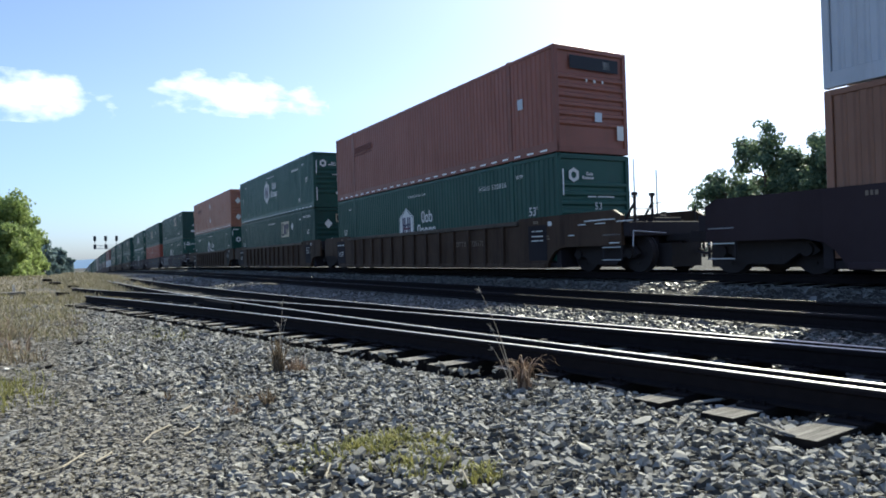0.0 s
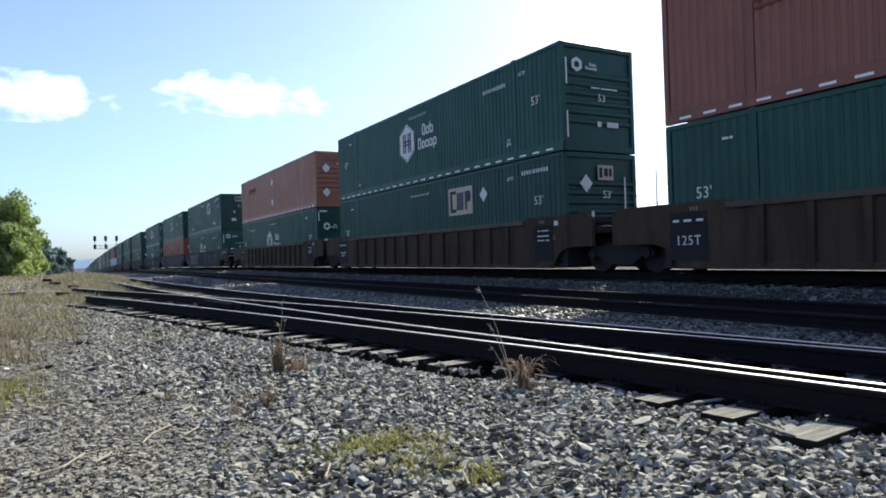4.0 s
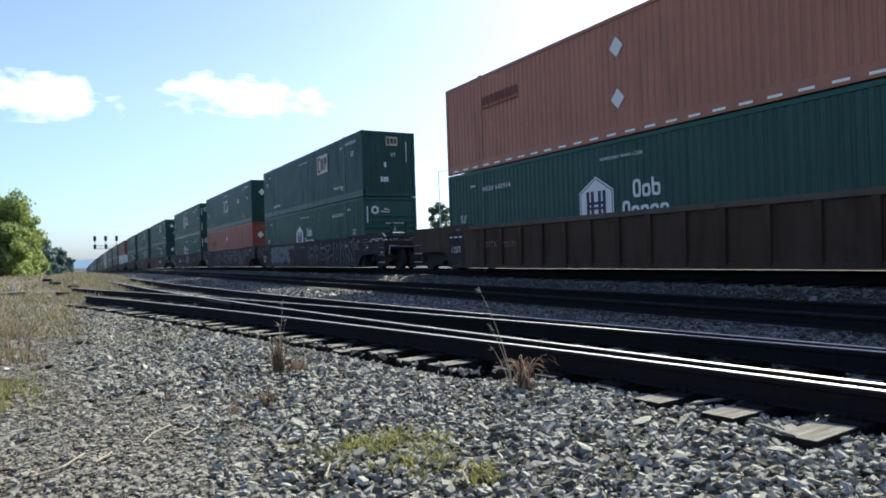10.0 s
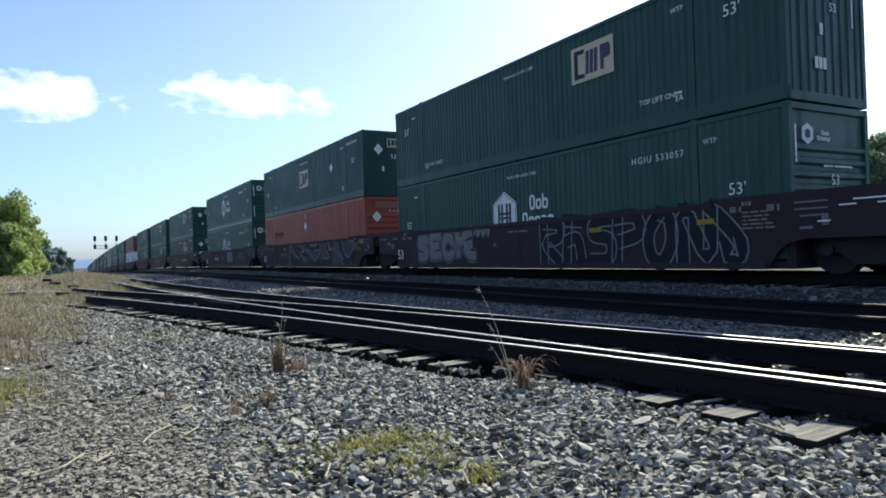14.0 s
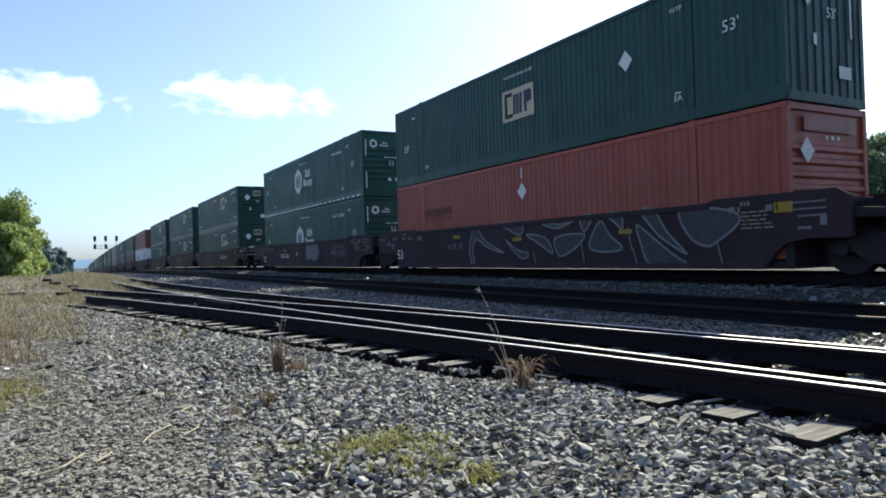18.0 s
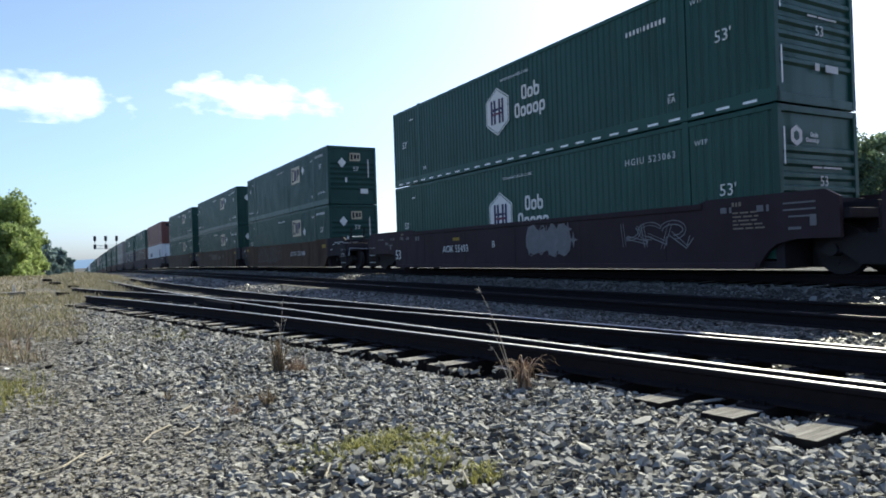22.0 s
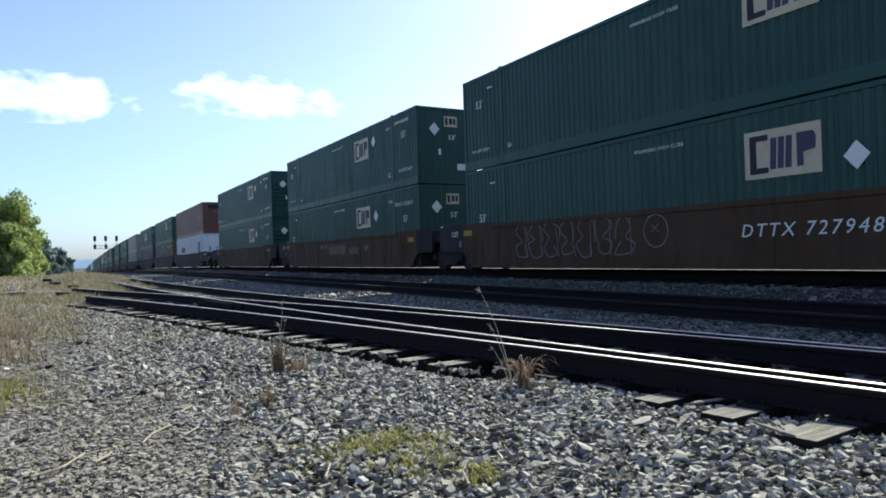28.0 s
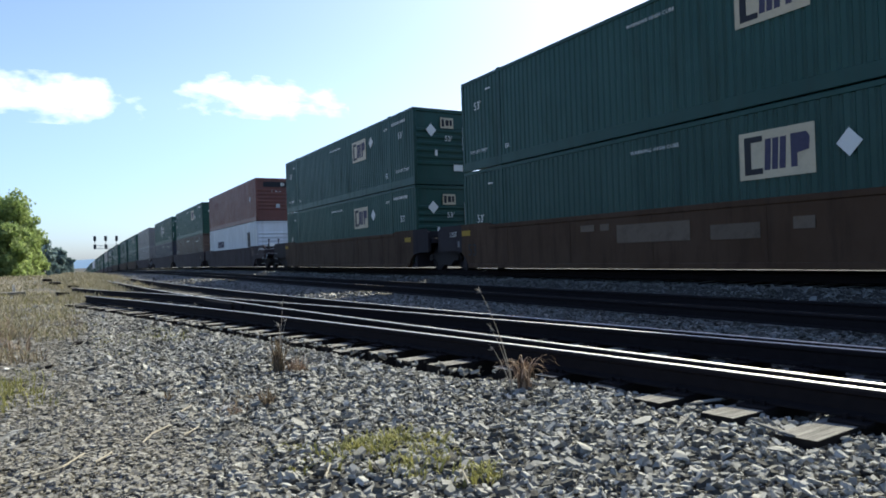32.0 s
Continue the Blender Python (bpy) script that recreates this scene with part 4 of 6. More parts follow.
def ribbed_end(colour):
    def build():
        s = Shape()
        pts = [(x, y) for y, x in corrugated(-HALF + 0.12, HALF - 0.12, 0.26, 0.02, 0.12)]
        s.prism(pts, "z", 0.18, CH - 0.12)
        return s.mesh("end_wall", [colour])
    return kept(("ribbed_end", colour.name), build)


def door_leaf(colour):
    def build():
        pts = [(0.1, 0.17), (0.05, 0.17)]
        for z in (0.3, 0.75, 1.2, 1.65, 2.1, 2.5):
            pts += [(0.05, z), (0.032, z + 0.03), (0.032, z + 0.17), (0.05, z + 0.2)]
        pts += [(0.05, CH - 0.12), (0.1, CH - 0.12)]
        return Shape().prism(pts, "x", -0.57, 0.57).mesh("door", [colour])
    return kept(("door", colour.name), build)


def lock_rod():
    def build():
        s = Shape().tube((0, 0.0, 0.15), (0, 0.0, CH - 0.13), 0.018, 8)
        for z in (0.3, 0.9, 1.7, 2.4):
            s.box(-0.04, 0.04, -0.02, 0.05, z, z + 0.06)
        return s.mesh("lock_rod", [GREEN])
    return kept("rod", build)


def container(colour, label, end="rib", side=(), front=(), tape=None):
    """A 53-foot high-cube box. Its origin is the bottom of its leading end."""
    ob = thing("shipping_container", label, "shipping container", "containers on the train")
    part("body", block("core", colour, 0, (-HALF + 0.09, HALF - 0.09, 0.1, CL - 0.1, 0.1, CH - 0.02)), ob)
    part("side_wall", side_mesh(colour), ob)
    part("side_wall", side_mesh(colour), ob, at=pose(0, CL, 0, 0, 0, 180))
    part("roof", block("roof", colour, 0.008, (-HALF + 0.02, HALF - 0.02, 0.03, CL - 0.03, CH - 0.035, CH)), ob)
    part("end_wall", ribbed_end(colour), ob, at=pose(0, CL, 0, 0, 0, 180))
    for sx in (-1, 1):
        turn = Matrix.Identity(4) if sx < 0 else pose(0, CL, 0, 0, 0, 180)
        part("top_rail", block("top_rail", colour, 0.01, (-HALF, -HALF + 0.1, 0, CL, CH - 0.11, CH - 0.012)), ob, at=turn)
        part("bottom_rail", block("bottom_rail", colour, 0.01, (-HALF + 0.004, -HALF + 0.1, 0, CL, 0.0, 0.28)), ob, at=turn)
        for y in POSTS:
            part("lifting_post", block("post", colour, 0.01, (-HALF - 0.004, -HALF + 0.1, -0.085, 0.085, 0, CH + 0.012)), ob, at=turn @ Matrix.Translation((0, y, 0)))
            for z in (0.0, CH - 0.12):
                part("corner_casting", block("casting", colour, 0.012, (-HALF - 0.008, -HALF + 0.17, -0.09, 0.09, 0, 0.14)), ob, at=turn @ Matrix.Translation((0, y, z)))
        for y in (0.0, CL - 0.13):
            part("corner_post", block("corner_post", colour, 0.012, (-HALF - 0.002, -HALF + 0.13, 0, 0.13, 0.0, CH - 0.004)), ob, at=turn @ Matrix.Translation((0, y, 0)))
    part("header", block("header", colour, 0.01, (-HALF + 0.12, HALF - 0.12, 0.005, 0.13, CH - 0.14, CH - 0.008)), ob)
    part("sill", block("sill", colour, 0.01, (-HALF + 0.12, HALF - 0.12, 0.005, 0.13, 0.0, 0.18)), ob)
    if end == "rib":
        part("end_wall", rib_end(colour), ob)
    elif end == "vertical":
        part("end_wall", ribbed_end(colour), ob)
    else:
        for x in (-0.585, 0.585):
            leaf = part("door", door_leaf(colour), ob, "closed container door", (x, 0, 0))
            for dx in (-0.3, 0.25):
                part("lock_rod", lock_rod(), leaf, "green painted lock rod", (dx, 0.015, 0))
            for dx in (-0.3, 0.25):
                part("door_handle", block("handle", GALV, 0.004, (-0.2, 0.02, -0.03, 0.0, 0, 0.03)), leaf, at=(dx + 0.1, 0.0, 1.15))
    for name, me, y, z, lab in side:
        part(name, me, ob, lab, Matrix.Translation((-HALF - 0.006, y, z)) @ SIDEWAYS)
    for name, me, x, z, lab in front:
        part(name, me, ob, lab, Matrix.Translation((x, -0.004 if end != "door" else -0.03, z)) @ HEADON)
    if tape:
        for k in range(26):
            part("reflective_dash", tape, ob, "", Matrix.Translation((-HALF - 0.006, 0.55 + k * 0.602, 0.085)) @ SIDEWAYS)
    return ob


def tape_dashes(material):
    return bars([0.3], 0.05, 0, material)


def hex_emblem():
    def build():
        s = Shape()
        for k, z, slot in ((1.0, 0.004, 0), (0.94, 0.0055, 1), (0.9, 0.007, 0)):
            s.prism([(0, 0.72 * k), (0.6 * k, 0.36 * k), (0.6 * k, -0.36 * k), (0, -0.72 * k), (-0.6 * k, -0.36 * k), (-0.6 * k, 0.36 * k)], "z", 0, z, slot)
        return s.mesh("emblem", [LETTER, GREEN])
    return kept("hex", build)


def hex_mark(kind):
    def build():
        s = Shape()
        s.box(-0.052, 0.052, -0.36, 0.36, 0.006, 0.01) if kind == "upright" else s.box(-0.24, 0.24, -0.035, 0.035, 0.009, 0.0125)
        return s.mesh("mark", [MAGENTA if kind == "crimson" else PURPLE])
    return kept(("hexmark", kind), build)


def word_shapes(counts, tall, wide, material):
    """Plain rounded rings and bars in place of a brand's words, one row to a count."""
    def build():
        s = Shape()
        for row, n in enumerate(counts):
            zc, step = -row * tall * 1.12, wide / max(counts)
            x0 = -n * step / 2 + (0.06 if row == 0 else 0)
            for k in range(n):
                a, b, t = x0 + k * step + step * 0.06, x0 + (k + 1) * step - step * 0.06, step * 0.24
                lo, hi = zc - tall / 2, zc + tall * (0.5 if k == 0 else 0.2)
                cx, cy, rx, ry = (a + b) / 2, (lo + hi) / 2, (b - a) / 2, (hi - lo) / 2
                rim = [(math.copysign(abs(math.cos(q)) ** 0.6, math.cos(q)), math.copysign(abs(math.sin(q)) ** 0.6, math.sin(q))) for q in (2 * math.pi * i / 16 + 0.001 for i in range(16))]
                for i in range(16):
                    (u, v), (p, q) = rim[i], rim[(i + 1) % 16]
                    ring = [(cx + u * rx, cy + v * ry), (cx + p * rx, cy + q * ry), (cx + p * (rx - t), cy + q * (ry - t)), (cx + u * (rx - t), cy + v * (ry - t))]
                    s.prism(ring, "z", 0, 0.004)
                if row == 0 and k == n - 1:
                    s.box(a, a + t, hi - t, zc + tall / 2, 0, 0.0045)
                if row and k == n - 1:
                    s.box(a, a + t, lo - tall * 0.22, lo + t, 0, 0.0045)
        return s.mesh("wordmark", [material])
    return kept(("wordmark", tuple(counts), tall, wide, material.name), build)


def cream_plate():
    return kept("cream", lambda: flat([(-0.75, -0.45), (0.75, -0.45), (0.75, 0.45), (-0.75, 0.45)], [CREAM]))


def cream_mark(kind):
    def build():
        s = Shape()
        if kind == "bracket":
            s.prism([(-0.64, -0.36), (-0.26, -0.36), (-0.26, -0.25), (-0.5, -0.25), (-0.5, 0.25), (-0.26, 0.25), (-0.26, 0.36), (-0.64, 0.36)], "z", 0.004, 0.008)
        elif kind == "stripe":
            s.prism([(-0.08, -0.3), (0.04, -0.3), (0.07, 0.28), (-0.05, 0.28)], "z", 0.004, 0.008)
        else:
            s.prism([(0.3, -0.3), (0.42, -0.3), (0.42, -0.06), (0.64, -0.02), (0.66, 0.2), (0.6, 0.3), (0.3, 0.3)], "z", 0.004, 0.008)
        return s.mesh("mark", [INK if kind == "bracket" else SLATE])
    return kept(("creammark", kind), build)


def small_cream():
    def build():
        s = Shape().box(-0.28, 0.28, -0.2, 0.2, 0, 0.004)
        s.box(-0.23, -0.12, -0.14, 0.14, 0.004, 0.007, 1).box(-0.06, 0.08, -0.1, 0.12, 0.004, 0.007, 1).box(0.12, 0.22, -0.1, 0.12, 0.004, 0.007, 1)
        return s.mesh("plate", [CREAM, INK])
    return kept("smallcream", build)


def ring_mark():
    def build():
        s, n = Shape(), 6
        ring = lambda rad, z: [(rad * math.sin(2 * math.pi * k / n), rad * math.cos(2 * math.pi * k / n), z) for k in range(n)]
        nxt = lambda k: (k + 1) % n
        s.add(ring(0.2, 0.004) + ring(0.1, 0.004) + ring(0.2, 0) + ring(0.1, 0), [f for k in range(n) for f in ((k, nxt(k), n + nxt(k), n + k), (k, 2 * n + k, 2 * n + nxt(k), nxt(k)), (n + k, n + nxt(k), 3 * n + nxt(k), 3 * n + k))])
        return s.mesh("emblem", [LETTER])
    return kept("ring", build)


F53 = lambda s=0.3: lettering("53'", s, LETTER)


def common_side(z53, ids=True, number=None, at=3.1):
    out = [("length_mark", F53(0.24), 1.1, z53 - 0.08, ""), ("length_mark", F53(0.24), 15.2, (z53 if z53 != 1.75 else 1.42) - 0.08, "")]
    if number:
        out.append(("number", lettering(number, 0.15, LETTER, 0.0, 1.25), at, 2.25, ""))
    elif ids:
        out.append(("number_strip", bars([0.06, 0.06, 0.06, 0.06, 0.02, 0.06, 0.06, 0.06, 0.06, 0.06, 0.06], 0.11, 0.055, LETTER), at, 2.28 if at > 2 else 2.5, "white bars of lettering"))
    if ids:
        out += [("caption", lettering("WARNING HIGH CUBE", 0.085, LETTER, 0.0, 1.15), 8.1, 2.45, ""), ("small_mark", lettering("WTP", 0.11, LETTER), 1.7 if at > 2 else 2.42, 2.4, ""),
                ("small_mark", lettering("EA", 0.13, LETTER), 2.42, 0.52, ""), ("small_mark", bars([0.16], 0.03, 0.02, LETTER), 2.42, 0.64, ""), ("small_mark", lettering("EA", 0.13, LETTER), 13.65, 0.5, ""), ("small_mark", bars([0.14, 0.08], 0.05, 0.03, LETTER), 14.6, 2.4, "")]
    return out


def hub_side(lower, number=None, at=3.1):
    z = 1.35 if lower else 1.58
    return common_side(1.45 if lower else 1.6, True, number, at) + [("emblem", hex_emblem(), 8.97, z, "white hexagonal emblem"), *[("upright_bar", hex_mark("upright"), 8.97 + dy, z, "purple bar") for dy in (-0.285, -0.125, 0.125, 0.285)],
                                                 ("cross_bar", hex_mark("crimson"), 8.97, z - 0.065, "crimson bar"), ("cross_bar", hex_mark("purple"), 8.97, z + 0.065, "purple bar"),
                                                 ("wordmark", word_shapes((3, 5), 0.42, 1.42, LETTER), 7.4, z + 0.3, "white blocks of a brand's words")]


def emp_side(y, z, diamond, top_lift, number=None):
    out = common_side(2.05 if top_lift else 1.75, True, number, 1.25) + [("panel", cream_plate(), y, z, "cream rectangular panel"), ("panel_bracket", cream_mark("bracket"), y, z, "black mark"), *[("panel_stripe", cream_mark("stripe"), y - dx, z, "slate mark") for dx in (-0.15, 0.0, 0.15)], ("panel_flag", cream_mark("flag"), y, z, "slate mark")]
    if diamond:
        out.append(("placard", diamond_plate(), *diamond, "white diamond placard"))
    if top_lift:
        out += [("notice", lettering("TOP LIFT ONLY", 0.12, LETTER), 2.95 if top_lift == 1 else 1.0, 0.62, ""), ("notice", lettering("TOP LIFT ONLY", 0.13 if top_lift == 1 else 0.1, LETTER), 13.2 if top_lift == 1 else 15.2, 0.55, "")]
    return out


def orange_side(marks):
    out = [("wordmark", bars([0.2, 0.16, 0.18, 0.16, 0.18, 0.06, 0.18, 0.16, 0.18], 0.26, 0.05, FADEDNAME), 13.0, 2.05 if marks != 2 else 1.75, "dark bars of a faded name"),
           ("underline", bars([1.95], 0.05, 0, FADEDNAME), 13.0, 1.82 if marks != 2 else 1.52, "")]
    if marks == 1:
        out += [("placard", diamond_plate(), 8.13, 2.12, "white diamond placard"), ("placard", diamond_plate(), 8.13, 0.9, "white diamond placard")]
    if marks == 2:
        out += [("placard", diamond_plate(), 8.05, 2.0, "white diamond placard"), ("mark", bars([0.05], 0.3, 0, LETTER), 8.05, 2.52, "")]
    if marks == 3:
        out += [("plate", bars([0.24], 0.3, 0, GALV), 1.55, 1.55, "pale plate")]
    return out


FRONT_HUB = [("emblem", ring_mark(), -0.75, 2.3, "white ring emblem"), ("wordmark", word_shapes((3, 5), 0.09, 0.42, LETTER), -0.25, 2.34, ""), ("number_strip", bars([0.3, 0.6], 0.035, 0.05, LETTER), 0.2, 1.72, ""),
             ("length_mark", lettering("53", 0.2, LETTER), 0.1, 1.45, ""), ("plate", bars([0.14, 0.42], 0.14, 0.2, LETTER), 0.3, 0.75, ""),
             ("edge_tape", bars([0.04], 0.7, 0, TAPE), -1.12, 2.1, ""), ("edge_tape", bars([0.04], 0.7, 0, TAPE), -1.12, 0.7, "")]
FRONT_EMP = [("panel", small_cream(), 0.15, 2.35, "cream panel"), ("length_mark", lettering("53'", 0.2, LETTER), 0.2, 1.75, ""), ("placard", diamond_plate(), -0.55, 2.05, "white diamond placard"),
             ("number_strip", bars([0.05], 0.9, 0, LETTER), 0.85, 1.8, ""), ("plate", bars([0.4], 0.24, 0, LETTER), 0.6, 0.65, "white plate"), ("mark", bars([0.1], 0.22, 0, LETTER), -0.35, 1.2, "")]
FRONT_EMP2 = [("panel", small_cream(), 0.15, 2.45, "cream panel"), ("length_mark", lettering("53", 0.17, LETTER), 0.2, 1.85, ""), ("mark", bars([0.1], 0.22, 0, LETTER), -0.2, 1.4, ""),
              ("plate", bars([0.1, 0.1, 0.1], 0.22, 0.03, LETTER), -0.25, 0.75, ""), ("number_strip", bars([0.035], 0.9, 0, LETTER), 0.85, 2.0, "")]
FRONT_ORANGE = [("panel", bars([1.7], 0.3, 0, REDBROWN), 0.05, 2.52, "dark name panel"), ("mark", bars([0.06, 0.08, 0.06], 0.07, 0.12, LETTER), 0.1, 2.26, ""), ("placard", diamond_plate(), -0.72, 2.0, "white diamond placard"), ("placard", diamond_plate(), -0.72, 0.75, "white diamond placard"), ("plate", bars([0.2], 0.4, 0, LETTER), 0.92, 0.75, "")]
FRONT_BROWN = [("panel", bars([1.75], 0.36, 0, INK), 0.1, 2.45, "dark name panel"), ("plate", bars([0.26], 0.22, 0, LETTER), 0.55, 2.45, ""), ("plate", bars([0.26], 0.26, 0, GALV), 0.2, 1.0, "pale plate"),
               ("mark", bars([0.06, 0.08, 0.06], 0.07, 0.22, LETTER), 0.1, 1.98, ""), ("plate", bars([0.24], 0.4, 0, LETTER), 1.0, 0.6, "")]
FRONT_DOOR = [("emblem", ring_mark(), -0.78, 1.9, "white ring emblem"), ("wordmark", word_shapes((3, 5), 0.08, 0.34, LETTER), -0.38, 1.95, ""), ("number", lettering("HGIU", 0.15, LETTER), 0.42, 2.0, ""),
              ("number", lettering("643914", 0.15, LETTER), 0.55, 1.75, ""), ("caption_strip", bars([0.3, 0.28], 0.1, 0.06, LETTER), -0.6, 1.2, ""),
              ("edge_tape", bars([0.4], 0.06, 0, TAPE), -0.95, 2.68, ""), ("edge_tape", bars([0.4], 0.06, 0, TAPE), 0.95, 2.68, ""), ("edge_tape", bars([0.05], 0.42, 0, TAPE), -1.2, 2.4, ""), ("edge_tape", bars([0.05], 0.42, 0, TAPE), 1.2, 2.4, "")]

GREEN_HUB = "dark green ribbed steel container with white hexagon emblem"
GREEN_EMP = "dark green ribbed steel container with cream name panel"


def hub(lower, end="rib", tape=False, colour=None, number=None, at=3.1):
    return container(colour or GREEN, GREEN_HUB + (", dashed tape" if tape else ""), end, hub_side(lower, number, at), FRONT_DOOR if end == "door" else FRONT_HUB, tape_dashes(TAPE) if tape else None)


def emp(y=5.2, z=2.0, diamond=(3.85, 1.75), lift=0, end="rib", front=None, colour=None, number=None):
    return container(colour or DARKGREEN, GREEN_EMP, end, emp_side(y, z, diamond, lift, number), front or FRONT_EMP)


def bare(colour, label, end="rib", side=None, front=(), tape=None):
    return container(colour, label, end, side or common_side(1.5), front, tape)


# ---------------------------------------------------------------- well cars
SIDE_X, SILL = 1.48, 1.43


def car_side(colour):
    """Side sheet beside the container, its lower corners cut away for the trucks."""
    def build():
        o = [(0.4, 0.124), (0.3, 0.3), (0.18, 0.45), (0.0, 0.58), (0.0, 1.5), (1.5, 1.5), (1.75, SILL),
             (CL - 1.75, SILL), (CL - 1.5, 1.5), (CL, 1.5), (CL, 0.58), (CL - 0.18, 0.45), (CL - 0.3, 0.3), (CL - 0.4, 0.124)]
        s = Shape().prism(o, "x", -SIDE_X + 0.03, -SIDE_X + 0.13)
        return s.mesh("side_panel", [colour])
    return kept(("car_side", colour.name), build)


def end_panel(colour, run, flip):
    """The side sheet beyond the container, over the truck."""
    def build():
        f = (lambda y: CL - y) if flip else (lambda y: y)
        o = [(f(y), z) for y, z in ((0, 0.58), (-0.35, 0.66), (-run, 0.66), (-run, 1.36), (-run + 0.25, 1.5), (0, 1.5))]
        return Shape().prism(o, "x", -SIDE_X + 0.03, -SIDE_X + 0.13).mesh("end_panel", [colour])
    return kept(("end_panel", colour.name, run, flip), build)


def chord(colour, z0, z1, a, b, out):
    return kept(("chord", colour.name, z0, a, out), lambda: Shape().box(-SIDE_X - out, -SIDE_X + 0.2, a, b, z0, z1).mesh("chord", [colour], 0.012))


def rib_post(colour):
    return kept(("rib", colour.name), lambda: Shape().prism([(-0.05, 0.15), (0.05, 0.15), (0.07, SILL - 0.12), (-0.07, SILL - 0.12)], "x", -SIDE_X - 0.05, -SIDE_X + 0.05).mesh("rib", [colour], 0.008))


def wheelset():
    def build():
        s = Shape().tube((-0.95, 0, 0), (0.95, 0, 0), 0.075, 10)
        for sx in (-1, 1):
            s.tube((sx * 0.7, 0, 0), (sx * 0.82, 0, 0), 0.457, 28, 0.45)
            s.tube((sx * 0.665, 0, 0), (sx * 0.70, 0, 0), 0.485, 28, 0.485)
            s.tube((sx * 0.82, 0, 0), (sx * 0.835, 0, 0), 0.39, 24, 0.12)
            for k in range(4):
                a = k * math.pi / 2
                s.box(sx * 0.832, sx * 0.85, 0.25 * math.cos(a) - 0.03, 0.25 * math.cos(a) + 0.03, 0.25 * math.sin(a) - 0.03, 0.25 * math.sin(a) + 0.03)
        return s.mesh("wheelset", [GREASE])
    return kept("wheelset", build)


# dark boxes added to block daylight through the truck, plus two brake beams
def gear_filler():
    def build():
        s = Shape().box(-0.62, -0.3, -0.5, 0.5, 0.16, 0.6).box(0.3, 0.62, -0.5, 0.5, 0.16, 0.6).box(-0.5, 0.5, -1.62, 1.62, 0.12, 0.68)
        for y in (-0.36, 0.36):
            s.box(-0.95, 0.95, y - 0.06, y + 0.06, 0.3, 0.46)
        return s.mesh("brake_rigging", [GREASE])
    return kept("gear_filler", build)


def side_frame():
    def build():
        o = [(-1.12, 0.44), (-0.95, 0.62), (-0.45, 0.72), (0.45, 0.72), (0.95, 0.62), (1.12, 0.44), (1.0, 0.36), (0.72, 0.4), (0.42, 0.2), (-0.42, 0.2), (-0.72, 0.4), (-1.0, 0.36)]
        s = Shape().prism(o, "x", -1.08, -0.93)
        for y in (-0.14, 0.0, 0.14):
            s.tube((-1.0, y, 0.27), (-1.0, y, 0.56), 0.06, 8)
        for y in (-0.89, 0.89):
            s.tube((-1.14, y, 0.46), (-0.9, y, 0.46), 0.12, 12)
        return s.mesh("side_frame", [GREASE], 0.0)
    return kept("side_frame", build)


WHEELSETS = []


def truck(car, y, spun):
    t = part("truck", kept("bolster", lambda: Shape().box(-1.0, 1.0, -0.18, 0.18, 0.5, 0.8).tube((0, 0, 0.78), (0, 0, 0.98), 0.25, 14).mesh("truck", [GREASE], 0.015)), car, "black steel truck with two wheelsets", (0, y, 0))
    part("brake_rigging", gear_filler(), t)
    part("side_frame", side_frame(), t)
    part("side_frame", side_frame(), t, at=pose(0, 0, 0, 0, 0, 180))
    for dy in (-0.89, 0.89):
        w = part("wheelset", wheelset(), t, "greasy dark wheelset", (0, dy, 0.457))
        if spun:
            WHEELSETS.append((w, dy))
    return t


def platform(colour, length):
    """End deck that carries the body on the truck."""
    def build():
        s = Shape().prism([(-1.32, 0.98), (1.32, 0.98), (1.32, 1.16), (-1.32, 1.16)], "y", -length, 0.2)
        s.prism([(-0.45, 0.5), (0.45, 0.5), (0.45, 1.3), (-0.45, 1.3)], "y", -length, 0.3)
        s.box(-1.34, 1.34, -0.08, 0.1, 0.12, 1.45).box(-1.3, 1.3, 0.1, 0.95, 0.12, 0.26)
        return s.mesh("end_platform", [ENDBLACK], 0.01)
    return kept(("platform", colour.name, length), build)


def coupler():
    def build():
        s = Shape().box(-0.1, 0.1, -3.3, -1.9, 0.72, 0.9)
        s.prism([(-0.2, -3.3), (0.18, -3.3), (0.24, -3.5), (0.2, -3.66), (0.06, -3.68), (0.04, -3.5), (-0.08, -3.46), (-0.2, -3.56)], "z", 0.68, 0.94)
        s.box(-0.35, 0.35, -2.5, -2.4, 0.6, 1.2)
        return s.mesh("coupler", [GREASE], 0.012)
    return kept("coupler", build)


